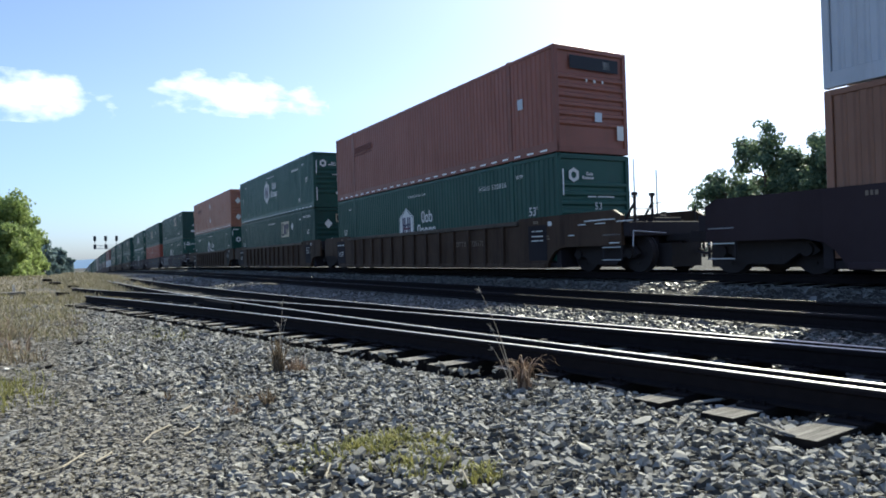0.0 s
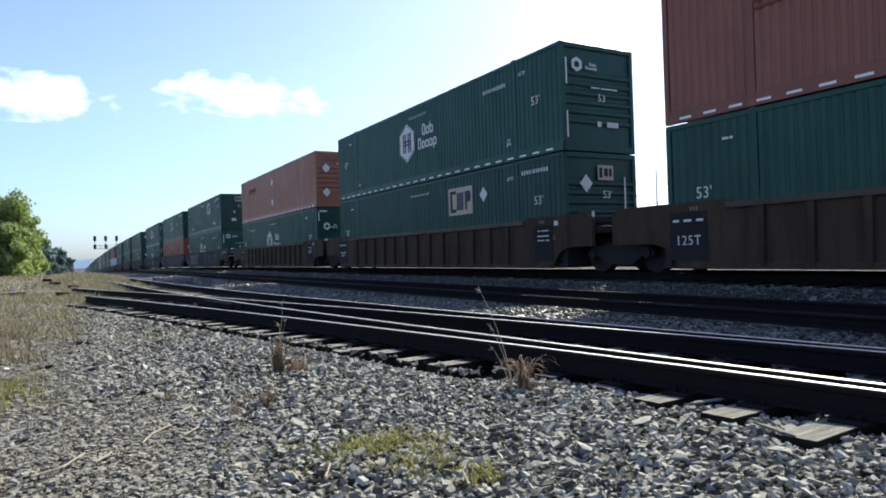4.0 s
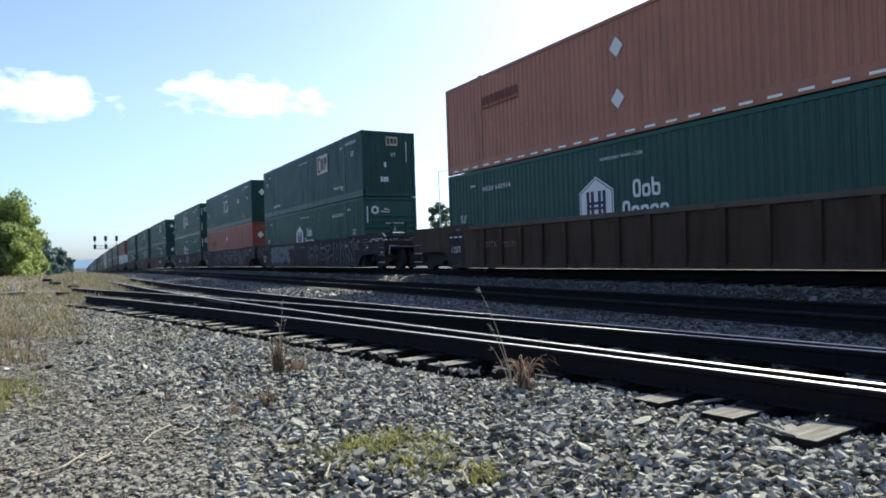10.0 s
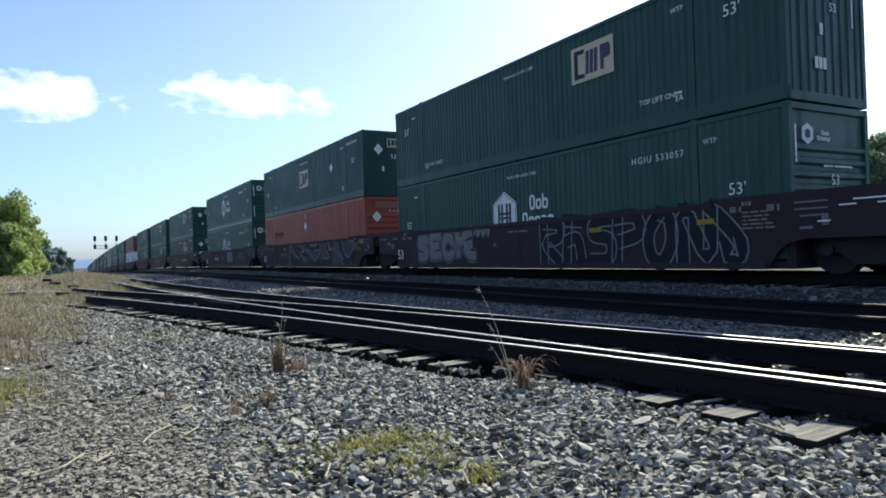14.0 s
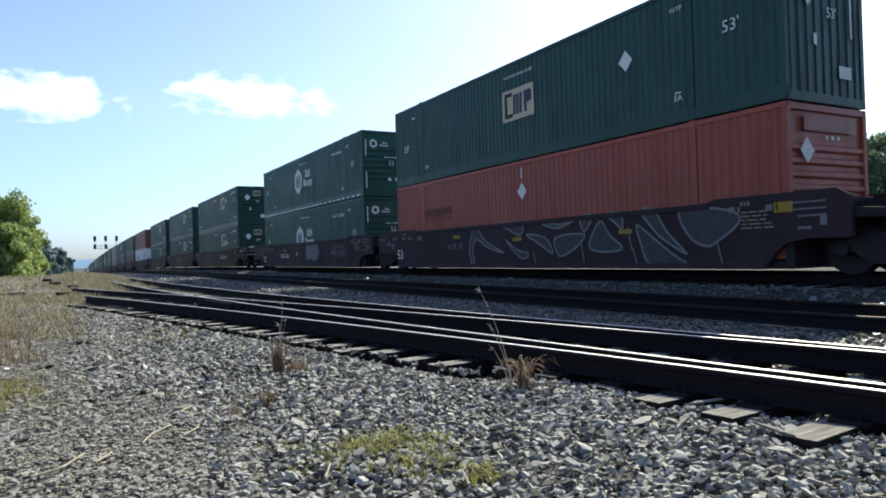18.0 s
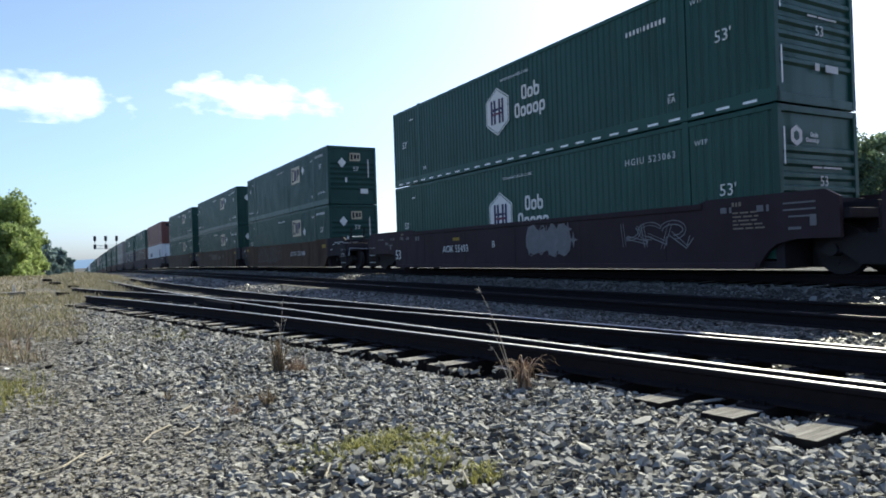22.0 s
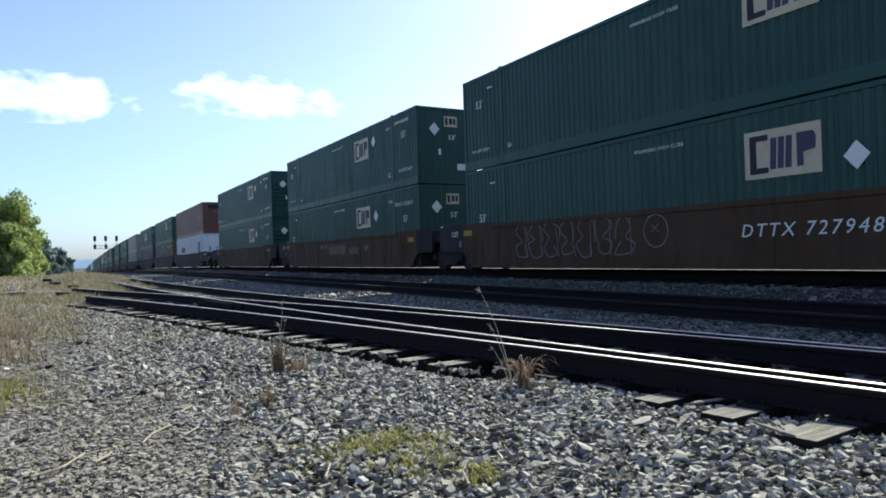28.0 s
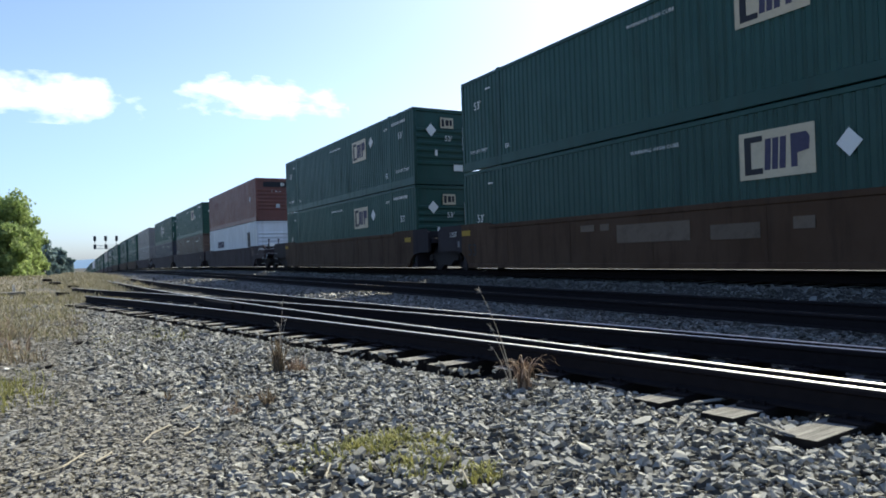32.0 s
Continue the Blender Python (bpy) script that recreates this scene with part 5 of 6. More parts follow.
def end_gear(car, colour, turn, lead):
    """Hand brake, handrails, ladder and hoses at the outer end of a car."""
    def put(name, me, label="", at=None):
        return part(name, me, car, label, turn @ (at if at is not None else Matrix.Identity(4)))
    put("coupler", coupler(), "dark cast knuckle coupler")
    put("end_sill", kept(("end_sill", colour.name), lambda: Shape().box(-1.4, 1.4, -2.62, -2.4, 0.86, 1.2).mesh("end_sill", [ENDBLACK], 0.015)))
    if lead:
        for x in (-1.2, -0.55):
            put("stanchion", kept("stanchion", lambda: Shape().tube((0, 0, 1.1), (0, 0, 1.84), 0.034, 8).tube((0, 0.02, 1.62), (0, 0.34, 1.2), 0.03, 6).box(-0.05, 0.05, -0.05, 0.05, 1.8, 1.88).mesh("stanchion", [GREASE])),
                "dark upright handrail post", Matrix.Translation((x, -2.45 + 0.12 * x, 0)))
        put("short_post", kept("short_post", lambda: Shape().tube((0, 0, 1.1), (0, 0, 1.62), 0.022, 8).mesh("short_post", [GREASE])), "", Matrix.Translation((1.2, -2.3, 0)))
        put("handrail", kept("handrail", lambda: Shape().tube((-1.2, -2.59, 1.5), (-0.55, -2.51, 1.5), 0.016, 6).mesh("handrail", [TAPE])), "white painted handrail")
        wheel = Shape()
        for k in range(14):
            a, b = 2 * math.pi * k / 14, 2 * math.pi * (k + 1) / 14
            wheel.tube((0.24 * math.cos(a), 0, 0.24 * math.sin(a)), (0.24 * math.cos(b), 0, 0.24 * math.sin(b)), 0.014, 6)
        for k in range(4):
            a = k * math.pi / 2
            wheel.tube((0, 0, 0), (0.24 * math.cos(a), 0, 0.24 * math.sin(a)), 0.011, 5)
        put("brake_wheel", kept("brake_wheel", lambda: wheel.mesh("brake_wheel", [GREASE])), "hand brake wheel", pose(0.75, -1.7, 1.25, 0, 0, 0))
        put("brake_stand", kept("brake_stand", lambda: Shape().box(0.63, 0.87, -1.68, -1.5, 1.0, 1.42).mesh("brake_stand", [GREASE], 0.02)))
    for k, (y, z, w) in enumerate(((-2.55, 1.22, 0.5), (-1.75, 1.2, 0.36), (-1.1, 1.2, 0.28), (-2.2, 0.72, 0.3), (-0.7, 0.95, 0.22))):
        put("bright_rung", kept(("rung", w), lambda: Shape().tube((-1.5, -w / 2, 0), (-1.5, w / 2, 0), 0.013, 6).mesh("bright_rung", [TAPE])), "worn white rung", Matrix.Translation((0, y, z)))
    for x in (-0.62, 0.0, 0.62):
        put("deck_stringer", kept("stringer", lambda: Shape().box(-0.05, 0.05, -2.4, -0.1, 1.16, 1.24).mesh("deck_stringer", [GREASE], 0.008)), "", Matrix.Translation((x, 0, 0)))
    put("brake_cylinder", kept("cylinder", lambda: Shape().tube((-0.95, -2.2, 0.95), (-0.95, -1.75, 0.95), 0.14, 12).tube((-0.95, -1.75, 0.95), (-0.95, -1.4, 0.95), 0.03, 8).mesh("brake_cylinder", [GREASE])), "grimy brake cylinder")
    for x in (-1.42, 1.42):
        for z in (0.32, 0.62, 0.92):
            put("step", kept("step", lambda: Shape().box(-0.03, 0.03, -2.35, -1.75, -0.012, 0.012).mesh("step", [GALV])), "pale step rung", Matrix.Translation((x, 0, z)))
        for dy in (-2.35, -1.75):
            put("step_hanger", kept("hanger", lambda: Shape().box(-0.02, 0.02, -0.02, 0.02, 0.3, 1.0).mesh("step_hanger", [GREASE])), "", Matrix.Translation((x, dy, 0)))
    put("grab_iron", kept("grab", lambda: Shape().tube((-1.5, -2.2, 1.28), (-1.5, -1.2, 1.28), 0.014, 6).tube((-1.5, -2.2, 1.28), (-1.42, -2.2, 1.28), 0.014, 6).tube((-1.5, -1.2, 1.28), (-1.42, -1.2, 1.28), 0.014, 6).mesh("grab_iron", [TAPE])), "white grab iron")
    put("air_hose", kept("hose", lambda: Shape().tube((0.4, -2.6, 0.75), (0.42, -3.2, 0.42), 0.03, 8).tube((0.42, -3.2, 0.42), (0.36, -3.55, 0.45), 0.03, 8).mesh("air_hose", [GREASE])), "black air hose")
    put("uncoupling_lever", kept("lever", lambda: Shape().tube((-1.35, -2.68, 0.98), (-0.3, -2.68, 0.92), 0.014, 6).tube((-1.35, -2.68, 0.98), (-1.42, -2.72, 0.62), 0.014, 6).mesh("lever", [GALV])))
    put("brake_pipe", kept("pipe", lambda: Shape().tube((-1.1, -2.3, 1.22), (-1.1, -0.3, 1.22), 0.022, 6).tube((-0.8, -2.3, 1.26), (-0.8, -0.3, 1.26), 0.018, 6).mesh("brake_pipe", [GALV])))


def well_car(colour, label, kind, lead_end, tail_end, spun, marks=()):
    """One unit of a double-stack car. Its origin is on the rail head under the leading end of its container."""
    car = thing("well_car", label, "railway car", "cars of the train")
    lead, tail = (2.4 if lead_end else 1.15), (2.4 if tail_end else 1.55)
    for sx in (-1, 1):
        turn = Matrix.Identity(4) if sx < 0 else pose(0, CL, 0, 0, 0, 180)
        part("side_panel", car_side(colour), car, at=turn)
        black = ENDBLACK if colour == CARYELLOW else colour
        part("end_panel", end_panel(black, lead if sx < 0 else tail, False), car, "" if black == colour else "near-black end panel", turn)
        part("end_panel", end_panel(black, tail if sx < 0 else lead, True), car, "" if black == colour else "near-black end panel", turn)
        part("top_chord", chord(CHORDTAN if kind == "ribbed" else colour, SILL - 0.12, SILL + 0.006, 1.6, CL - 1.6, 0.05 if kind == "ribbed" else 0.0), car, at=turn)
        part("bottom_chord", chord(colour, 0.118, 0.24, 0.42, CL - 0.42, 0.02), car, at=turn)
        if kind == "ribbed":
            for k in range(13):
                part("rib", rib_post(colour), car, at=turn @ Matrix.Translation((0, 2.36 + k * 0.953, 0)))
        else:
            for k in range(5):
                part("weld_strip", kept(("strip", colour.name), lambda: Shape().box(-SIDE_X + 0.022, -SIDE_X + 0.06, -0.03, 0.03, 0.21, SILL - 0.13).mesh("weld_strip", [colour])), car, at=turn @ Matrix.Translation((0, 2.6 + k * 2.75, 0)))
    part("well_floor", kept(("floor", colour.name), lambda: Shape().box(-1.3, 1.3, 0.4, CL - 0.4, 0.2, 0.28).mesh("well_floor", [colour])), car)
    part("end_platform", platform(colour, lead + 0.1), car)
    part("end_platform", platform(colour, tail + 0.1), car, at=pose(0, CL, 0, 0, 0, 180))
    truck(car, -1.4 if lead_end else -1.68, spun)
    if lead_end:
        end_gear(car, colour, Matrix.Identity(4), True)
    if tail_end:
        truck(car, CL + 1.4, spun)
        end_gear(car, colour, pose(0, CL, 0, 0, 0, 180), False)
    for y in (1.35, 14.8) if colour != CARYELLOW else ():
        for dy in (-0.18, 0.18):
            part("notice_stencil", bars([0.05, 0.04, 0.05], 0.08, 0.03, FAINT), car, "", Matrix.Translation((-SIDE_X + 0.024, y + dy * 3, 1.36)) @ SIDEWAYS)
    if colour != CARYELLOW:
        part("data_stencil", kept(("databars", colour.name), lambda: data_block()), car, "small pale bars of lettering", Matrix.Translation((-SIDE_X + 0.024, 0.55, 1.18)) @ SIDEWAYS)
    for name, me, y, z, lab in marks:
        part(name, me, car, lab, Matrix.Translation((-SIDE_X + (0.024 if name == "stencil_panel" else 0.01 if name.startswith("over_") else 0.016), y, z)) @ SIDEWAYS)
    return car


def data_block():
    s, r = Shape(), random.Random(3)
    for k in range(5):
        x = -0.35
        for _ in range(3):
            w = r.uniform(0.08, 0.26)
            s.box(x, x + w, -k * 0.075, -k * 0.075 + 0.03, 0, 0.003)
            x += w + 0.04
    return s.mesh("data_stencil", [FAINT])


def paint_line(s, pts, w, z, slot):
    """A painted line of width w along pts, each stretch a hair above the last."""
    for i, (p, q) in enumerate(zip(pts, pts[1:])):
        a, b = Vector(p), Vector(q)
        d = b - a
        if d.length < 1e-4:
            continue
        n, e = Vector((-d.y, d.x)).normalized() * w / 2, d.normalized() * w * 0.35
        zz = z + 0.00006 * (i % 7)
        s.add([(*(a - e + n), zz), (*(b + e + n), zz), (*(b + e - n), zz), (*(a - e - n), zz)], [(0, 1, 2, 3)], slot)


def rounded(pts, closed, steps=4):
    """Points of a soft curve through pts."""
    n, out = len(pts), []
    pick = (lambda i: Vector(pts[i % n])) if closed else (lambda i: Vector(pts[min(max(i, 0), n - 1)]))
    for i in range(n if closed else n - 1):
        p0, p1, p2, p3 = (pick(i + k) for k in (-1, 0, 1, 2))
        for j in range(steps):
            u = j / steps
            out.append(tuple(0.5 * (2 * p1 + (p2 - p0) * u + (2 * p0 - 5 * p1 + 4 * p2 - p3) * u * u + (3 * p1 - p0 - 3 * p2 + p3) * u ** 3)))
    return out + ([out[0]] if closed else [tuple(pts[-1])])


def spray_blades():
    """Pointed blades and hooks in a row: dull grey fill, a soft pale rim, some with a drip below."""
    forms = [[(-4.1, 0.68), (-3.95, 0.6), (-3.4, 0.15), (-2.55, -0.18), (-3.4, 0.0), (-3.95, 0.25), (-4.2, 0.0), (-4.12, -0.56), (-4.3, -0.5), (-4.42, 0.0)],
             [(-2.55, 0.64), (-1.6, 0.66), (-1.65, 0.3), (-2.1, 0.42)], [(-2.45, 0.22), (-1.9, -0.1), (-1.35, -0.22), (-1.45, -0.36), (-1.8, -0.3)],
             [(-1.4, 0.3), (-0.55, 0.18), (-0.27, -0.25), (-0.8, 0.02)], [(-0.15, 0.17), (0.98, 0.22), (0.75, -0.05), (0.45, -0.2), (0.0, -0.31)],
             [(-0.85, 0.68), (0.06, 0.5), (0.82, 0.66), (0.06, 0.42), (-0.5, 0.5)], [(0.85, 0.66), (1.3, 0.65), (0.98, 0.28)],
             [(1.55, 0.51), (1.85, 0.18), (2.27, -0.15), (1.9, -0.23), (1.4, -0.21), (1.14, -0.04)], [(1.76, 0.66), (2.23, 0.66), (2.29, 0.28), (2.05, 0.45)],
             [(2.74, 0.35), (3.2, 0.05), (3.7, -0.3), (4.1, -0.56), (3.12, -0.56), (2.83, -0.04)], [(2.86, 0.66), (3.24, 0.66), (3.6, 0.16), (4.1, -0.32), (3.5, 0.0), (3.25, 0.2)],
             [(4.1, 0.64), (5.2, 0.5), (5.35, 0.25), (4.87, -0.08), (4.62, -0.17), (4.25, -0.03), (3.95, 0.41)]]
    s = Shape()
    for k, form in enumerate(forms):
        edge = rounded(form, True, 3)
        s.add([(x, y, 0.0006 + 0.0002 * k) for x, y in edge[:-1]], [tuple(range(len(edge) - 1))], 1)
        paint_line(s, edge, 0.05, 0.0034, 0)
    for x, top, low in ((-1.1, -0.2, -0.55), (0.85, 0.0, -0.55), (2.45, 0.3, -0.2), (2.6, -0.2, -0.55), (4.85, -0.1, -0.56)):
        paint_line(s, [(x, top), (x + 0.12, low)], 0.035, 0.004, 0)
    return s.mesh("spray_blades", [SPRAYDULL, SPRAYFILL])


def star(size=1.0):
    pts = [(0.3 * size * (1 if k % 2 == 0 else 0.3) * math.sin(k * math.pi / 4), 0.36 * size * (1 if k % 2 == 0 else 0.3) * math.cos(k * math.pi / 4)) for k in range(8)]
    return kept(("star", size), lambda: flat(pts, [SPRAYDULL], 0.002))


def spray_tag(wide, tall, letters, stroke, seed, fill=True, sharp=False, paints=None):
    """Painted tag: bent strokes, letter after letter, some with a grey fill behind."""
    r = random.Random(seed)
    s = Shape()
    step = wide / letters

    def ribbon(pts, w, z, slot):
        for i in range(len(pts) - 1):
            a, b = Vector(pts[i]), Vector(pts[i + 1])
            d = b - a
            if d.length < 1e-4:
                continue
            n = Vector((-d.y, d.x)).normalized() * w / 2
            e = d.normalized() * w * 0.3
            zz = z + 0.0004 * (i % 3)
            s.add([(*(a - e + n), zz), (*(b + e + n), zz), (*(b + e - n), zz), (*(a - e - n), zz)], [(0, 1, 2, 3)], slot)
    for k in range(letters):
        cx, lean = -wide / 2 + (k + 0.5) * step, r.uniform(-0.15, 0.15)
        hw, hh = step * r.uniform(0.6, 0.82), tall * r.uniform(0.4, 0.52)
        if fill:
            n = 9
            blob = [(cx + hw * 1.25 * math.cos(6.283 * i / n) * r.uniform(0.75, 1), hh * 1.0 * math.sin(6.283 * i / n) * r.uniform(0.75, 1)) for i in range(n)]
            s.prism(blob, "z", 0.0005, 0.0015 + 0.0003 * k, 1)
        for _ in range(4):
            a0, span = r.uniform(0, 6.283), r.uniform(2.2, 5.6)
            ox, oy = cx + r.uniform(-0.25, 0.25) * hw, r.uniform(-0.3, 0.3) * hh
            rx, ry = hw * r.uniform(0.35, 0.8), hh * r.uniform(0.35, 0.75)
            m = 4 if sharp else 12
            pts = [(ox + rx * math.cos(a0 + span * i / m) + lean * ry * math.sin(a0 + span * i / m), max(-tall / 2, min(tall / 2, oy + ry * math.sin(a0 + span * i / m)))) for i in range(m + 1)]
            ribbon(pts, stroke * r.uniform(0.7, 1.3), 0.003, 0)
        if fill:
            ribbon([(cx - hw * 0.6, -hh * 0.8), (cx - hw * 0.5 + lean, hh * 0.8)], stroke, 0.0045, 0)
    return s.mesh("spray_tag", paints or [SPRAY, SPRAYFILL])


def block_tag():
    """Fat rounded painted forms side by side: dull silver over a black edge and a thin pale halo, a tail at the end."""
    forms = [[[(0.9, 0.86), (0.5, 0.98), (0.16, 0.84), (0.2, 0.6), (0.6, 0.48), (0.82, 0.26), (0.6, 0.04), (0.1, 0.08)]],
             [[(0.9, 0.98), (0.15, 0.95), (0.15, 0.5), (0.7, 0.52)], [(0.15, 0.5), (0.15, 0.04), (0.95, 0.06)]],
             [[(0.8, 0.9), (0.35, 0.98), (0.1, 0.6), (0.2, 0.15), (0.6, 0.04), (0.9, 0.3), (0.85, 0.7), (0.6, 0.95)]],
             [[(0.1, 0.98), (0.15, 0.05)], [(1.25, 1.06), (0.8, 0.95), (0.3, 0.5), (0.8, 0.45), (1.25, 0.5)], [(0.55, 0.45), (1.15, 0.02), (1.5, -0.02)]]]
    s = Shape()
    for slot, fat, z in ((2, 0.43, 0.0005), (1, 0.38, 0.0015), (0, 0.285, 0.0025)):
        for k, form in enumerate(forms):
            for path in form:
                pts = rounded([(-1.8 + k * 0.88 + x * 0.72, -0.33 + y * 0.68 + 0.05 * (k % 2)) for x, y in path], False, 3)
                paint_line(s, pts, fat, z + 0.00003 * k, slot)
    for k in range(3):
        paint_line(s, rounded([(1.95 + k * 0.3, 0.35), (2.05 + k * 0.3, 0.55), (2.15 + k * 0.3, 0.3), (2.2 + k * 0.3, 0.5)], False), 0.09, 0.002 + 0.0003 * k, 2)
    return s.mesh("block_tag", [TAGFILL, INK, SPRAYDULL])


def letter_piece():
    """Tall interlocked letter-like forms: dark inside, double pale outlines, an arrow at the end."""
    forms = [[[(0.05, 0.02), (0.12, 1.0)], [(0.0, 0.95), (0.75, 0.95), (0.85, 0.6), (0.15, 0.45)]],
             [[(0.2, 0.98), (0.1, 0.0)], [(0.1, 1.0), (0.8, 0.95)], [(0.1, 0.5), (0.6, 0.55), (0.75, 0.1)]],
             [[(0.1, 1.0), (0.12, 0.0)], [(0.1, 0.98), (0.85, 0.9), (0.8, 0.6), (0.2, 0.48), (0.9, 0.0)]],
             [[(0.95, 0.95), (0.3, 0.9), (0.2, 0.62), (0.85, 0.5), (0.8, 0.1), (0.1, 0.06)]],
             [[(0.5, 0.98), (0.15, 0.6), (0.2, 0.15), (0.55, 0.02), (0.85, 0.4), (0.8, 0.85), (0.5, 0.98)]],
             [[(0.15, 0.0), (0.2, 1.0), (0.85, 0.1), (0.95, 1.0)], [(0.95, 1.0), (1.7, 0.35), (1.5, 0.0), (1.35, 0.4)]]]
    forms = [forms[i] for i in (2, 1, 3, 0, 4, 5)]
    s = Shape()
    for k, form in enumerate(forms):
        for j, path in enumerate(form):
            pts = rounded([(-2.95 + k * 0.92 + x * 0.88, -0.55 + y * 1.1) for x, y in path], False, 4)
            paint_line(s, pts, 0.33, 0.0006 + 0.0004 * j + 0.00005 * k, 1)
            for off in (-0.5, 0.5):
                rim = []
                for i, p in enumerate(pts):
                    a, b = Vector(pts[max(i - 1, 0)]), Vector(pts[min(i + 1, len(pts) - 1)])
                    d = (b - a).normalized()
                    rim.append((p[0] - d.y * 0.33 * off, max(-0.6, min(0.6, p[1] + d.x * 0.33 * off))))
                paint_line(s, rim, 0.038, 0.0026 + 0.0005 * j + 0.00005 * k, 0)
    return s.mesh("letter_piece", [SPRAYDULL, PIECEFILL])


def scrawl():
    """Thin pale outlines of seven round looping forms, a circled cross at the end, and faint drips."""
    s, r = Shape(), random.Random(6)
    loop = [(-0.28, -0.05), (-0.26, 0.4), (0.1, 0.5), (0.28, 0.3), (0.02, 0.06), (0.3, -0.12), (0.14, -0.38), (-0.24, -0.34), (-0.16, -0.1)]
    for k in range(7):
        cx, flip = -2.5 + k * 0.66, 1 if r.random() < 0.6 else -1
        pts = [(cx + flip * x + r.uniform(-0.07, 0.07), y + r.uniform(-0.06, 0.06)) for x, y in loop]
        paint_line(s, rounded(pts, False, 4), 0.026, 0.001 + 0.0005 * k, 0)
        paint_line(s, [(cx + 0.2, 0.45), (cx + 0.24 + r.uniform(-0.06, 0.06), -0.42)], 0.02, 0.0012 + 0.0005 * k, 0)
        paint_line(s, [(cx - 0.1, -0.3), (cx - 0.07, -0.58)], 0.014, 0.0014 + 0.0005 * k, 1)
    ring = [(2.42 + 0.34 * math.cos(a), 0.12 + 0.36 * math.sin(a)) for a in (math.pi * i / 5 for i in range(10))]
    paint_line(s, rounded(ring, True, 3), 0.025, 0.0052, 0)
    for p, q in (((2.3, 0.1), (2.5, 0.26)), ((2.3, 0.26), (2.5, 0.1))):
        paint_line(s, [p, q], 0.022, 0.006, 0)
    return s.mesh("scrawl", [SPRAYDULL, SPRAYFILL])


def wild_style(wide, tall, letters, seed, paints=None, fats=(0.15, 0.24)):
    """Interlocked tall painted forms: straight and bent double outlines with a dull fill, arms that cross into the next."""
    r = random.Random(seed)
    s = Shape()
    step = wide / letters

    def stroke(pts, w, z, slot):
        for i in range(len(pts) - 1):
            a, b = Vector(pts[i]), Vector(pts[i + 1])
            d = b - a
            if d.length < 1e-4:
                continue
            n, e = Vector((-d.y, d.x)).normalized() * w / 2, d.normalized() * w * 0.3
            zz = z + 0.00011 * i + r.random() * 0.0001
            s.add([(*(a - e + n), zz), (*(b + e + n), zz), (*(b + e - n), zz), (*(a - e - n), zz)], [(0, 1, 2, 3)], slot)

    for k in range(letters):
        cx = -wide / 2 + (k + 0.5) * step
        lean, hi, lo = r.uniform(-0.2, 0.25), tall * r.uniform(0.38, 0.5), -tall * r.uniform(0.36, 0.5)
        arms = [[(cx - step * 0.3 - lean * 0.5, lo), (cx - step * 0.25 + lean * 0.5, hi)]]
        turn, span = r.uniform(0, 6.283), r.uniform(2.4, 4.6)
        arms.append([(cx + step * 0.5 * math.cos(turn + span * i / 9), tall * 0.16 + tall * 0.27 * math.sin(turn + span * i / 9)) for i in range(10)])
        arms.append([(cx - step * 0.1, r.uniform(-0.1, 0.15) * tall), (cx + step * r.uniform(0.5, 0.85), lo * r.uniform(0.6, 1.0)), (cx + step * r.uniform(0.6, 1.0), lo * r.uniform(0.2, 0.6))])
        for j, arm in enumerate(arms):
            fat = r.uniform(*fats)
            stroke(arm, fat, 0.0006 + 0.0004 * j, 1)
            for off in (-0.5, 0.5):
                rim = []
                for i, p in enumerate(arm):
                    a, b = Vector(arm[max(i - 1, 0)]), Vector(arm[min(i + 1, len(arm) - 1)])
                    d = (b - a).normalized()
                    rim.append((p[0] - d.y * fat * off, max(-tall / 2, min(tall / 2, p[1] + d.x * fat * off))))
                stroke(rim, 0.02 * r.uniform(0.7, 1.4), 0.0028 + 0.0004 * j, 0)
    return s.mesh("wild_style", paints or [SPRAYDULL, CARBLACK])


YL = bars([0.42], 0.1, 0, YELLOW)
END_MARKS = [("stencil_line", bars(w, h, 0.06, GREYLETTER), y, z, "") for y, z, w, h in ((17.3, 1.22, [0.1, 0.1, 0.2], 0.05), (16.75, 1.05, [0.24], 0.1), (16.4, 0.9, [0.1], 0.18), (16.2, 1.22, [0.05, 0.05, 0.12], 0.08), (15.4, 1.21, [0.05, 0.14], 0.11), (14.9, 1.2, [0.05, 0.14], 0.1),
                                                                                        (16.4, 0.98, [0.34], 0.05), (14.1, 1.17, [0.14, 0.1], 0.15), (1.04, 1.26, [0.14, 0.05], 0.11), (0.25, 1.25, [0.14, 0.05], 0.12), (-0.45, 1.3, [0.6], 0.03), (-0.45, 1.18, [0.6], 0.03), (-0.45, 1.06, [0.4], 0.03), (-0.36, 0.85, [0.24], 0.05), (-0.7, 0.98, [0.12], 0.2))]
BIG53 = ("length_mark", lettering("53", 0.36, LETTER), CL - 0.44, 0.58, "")
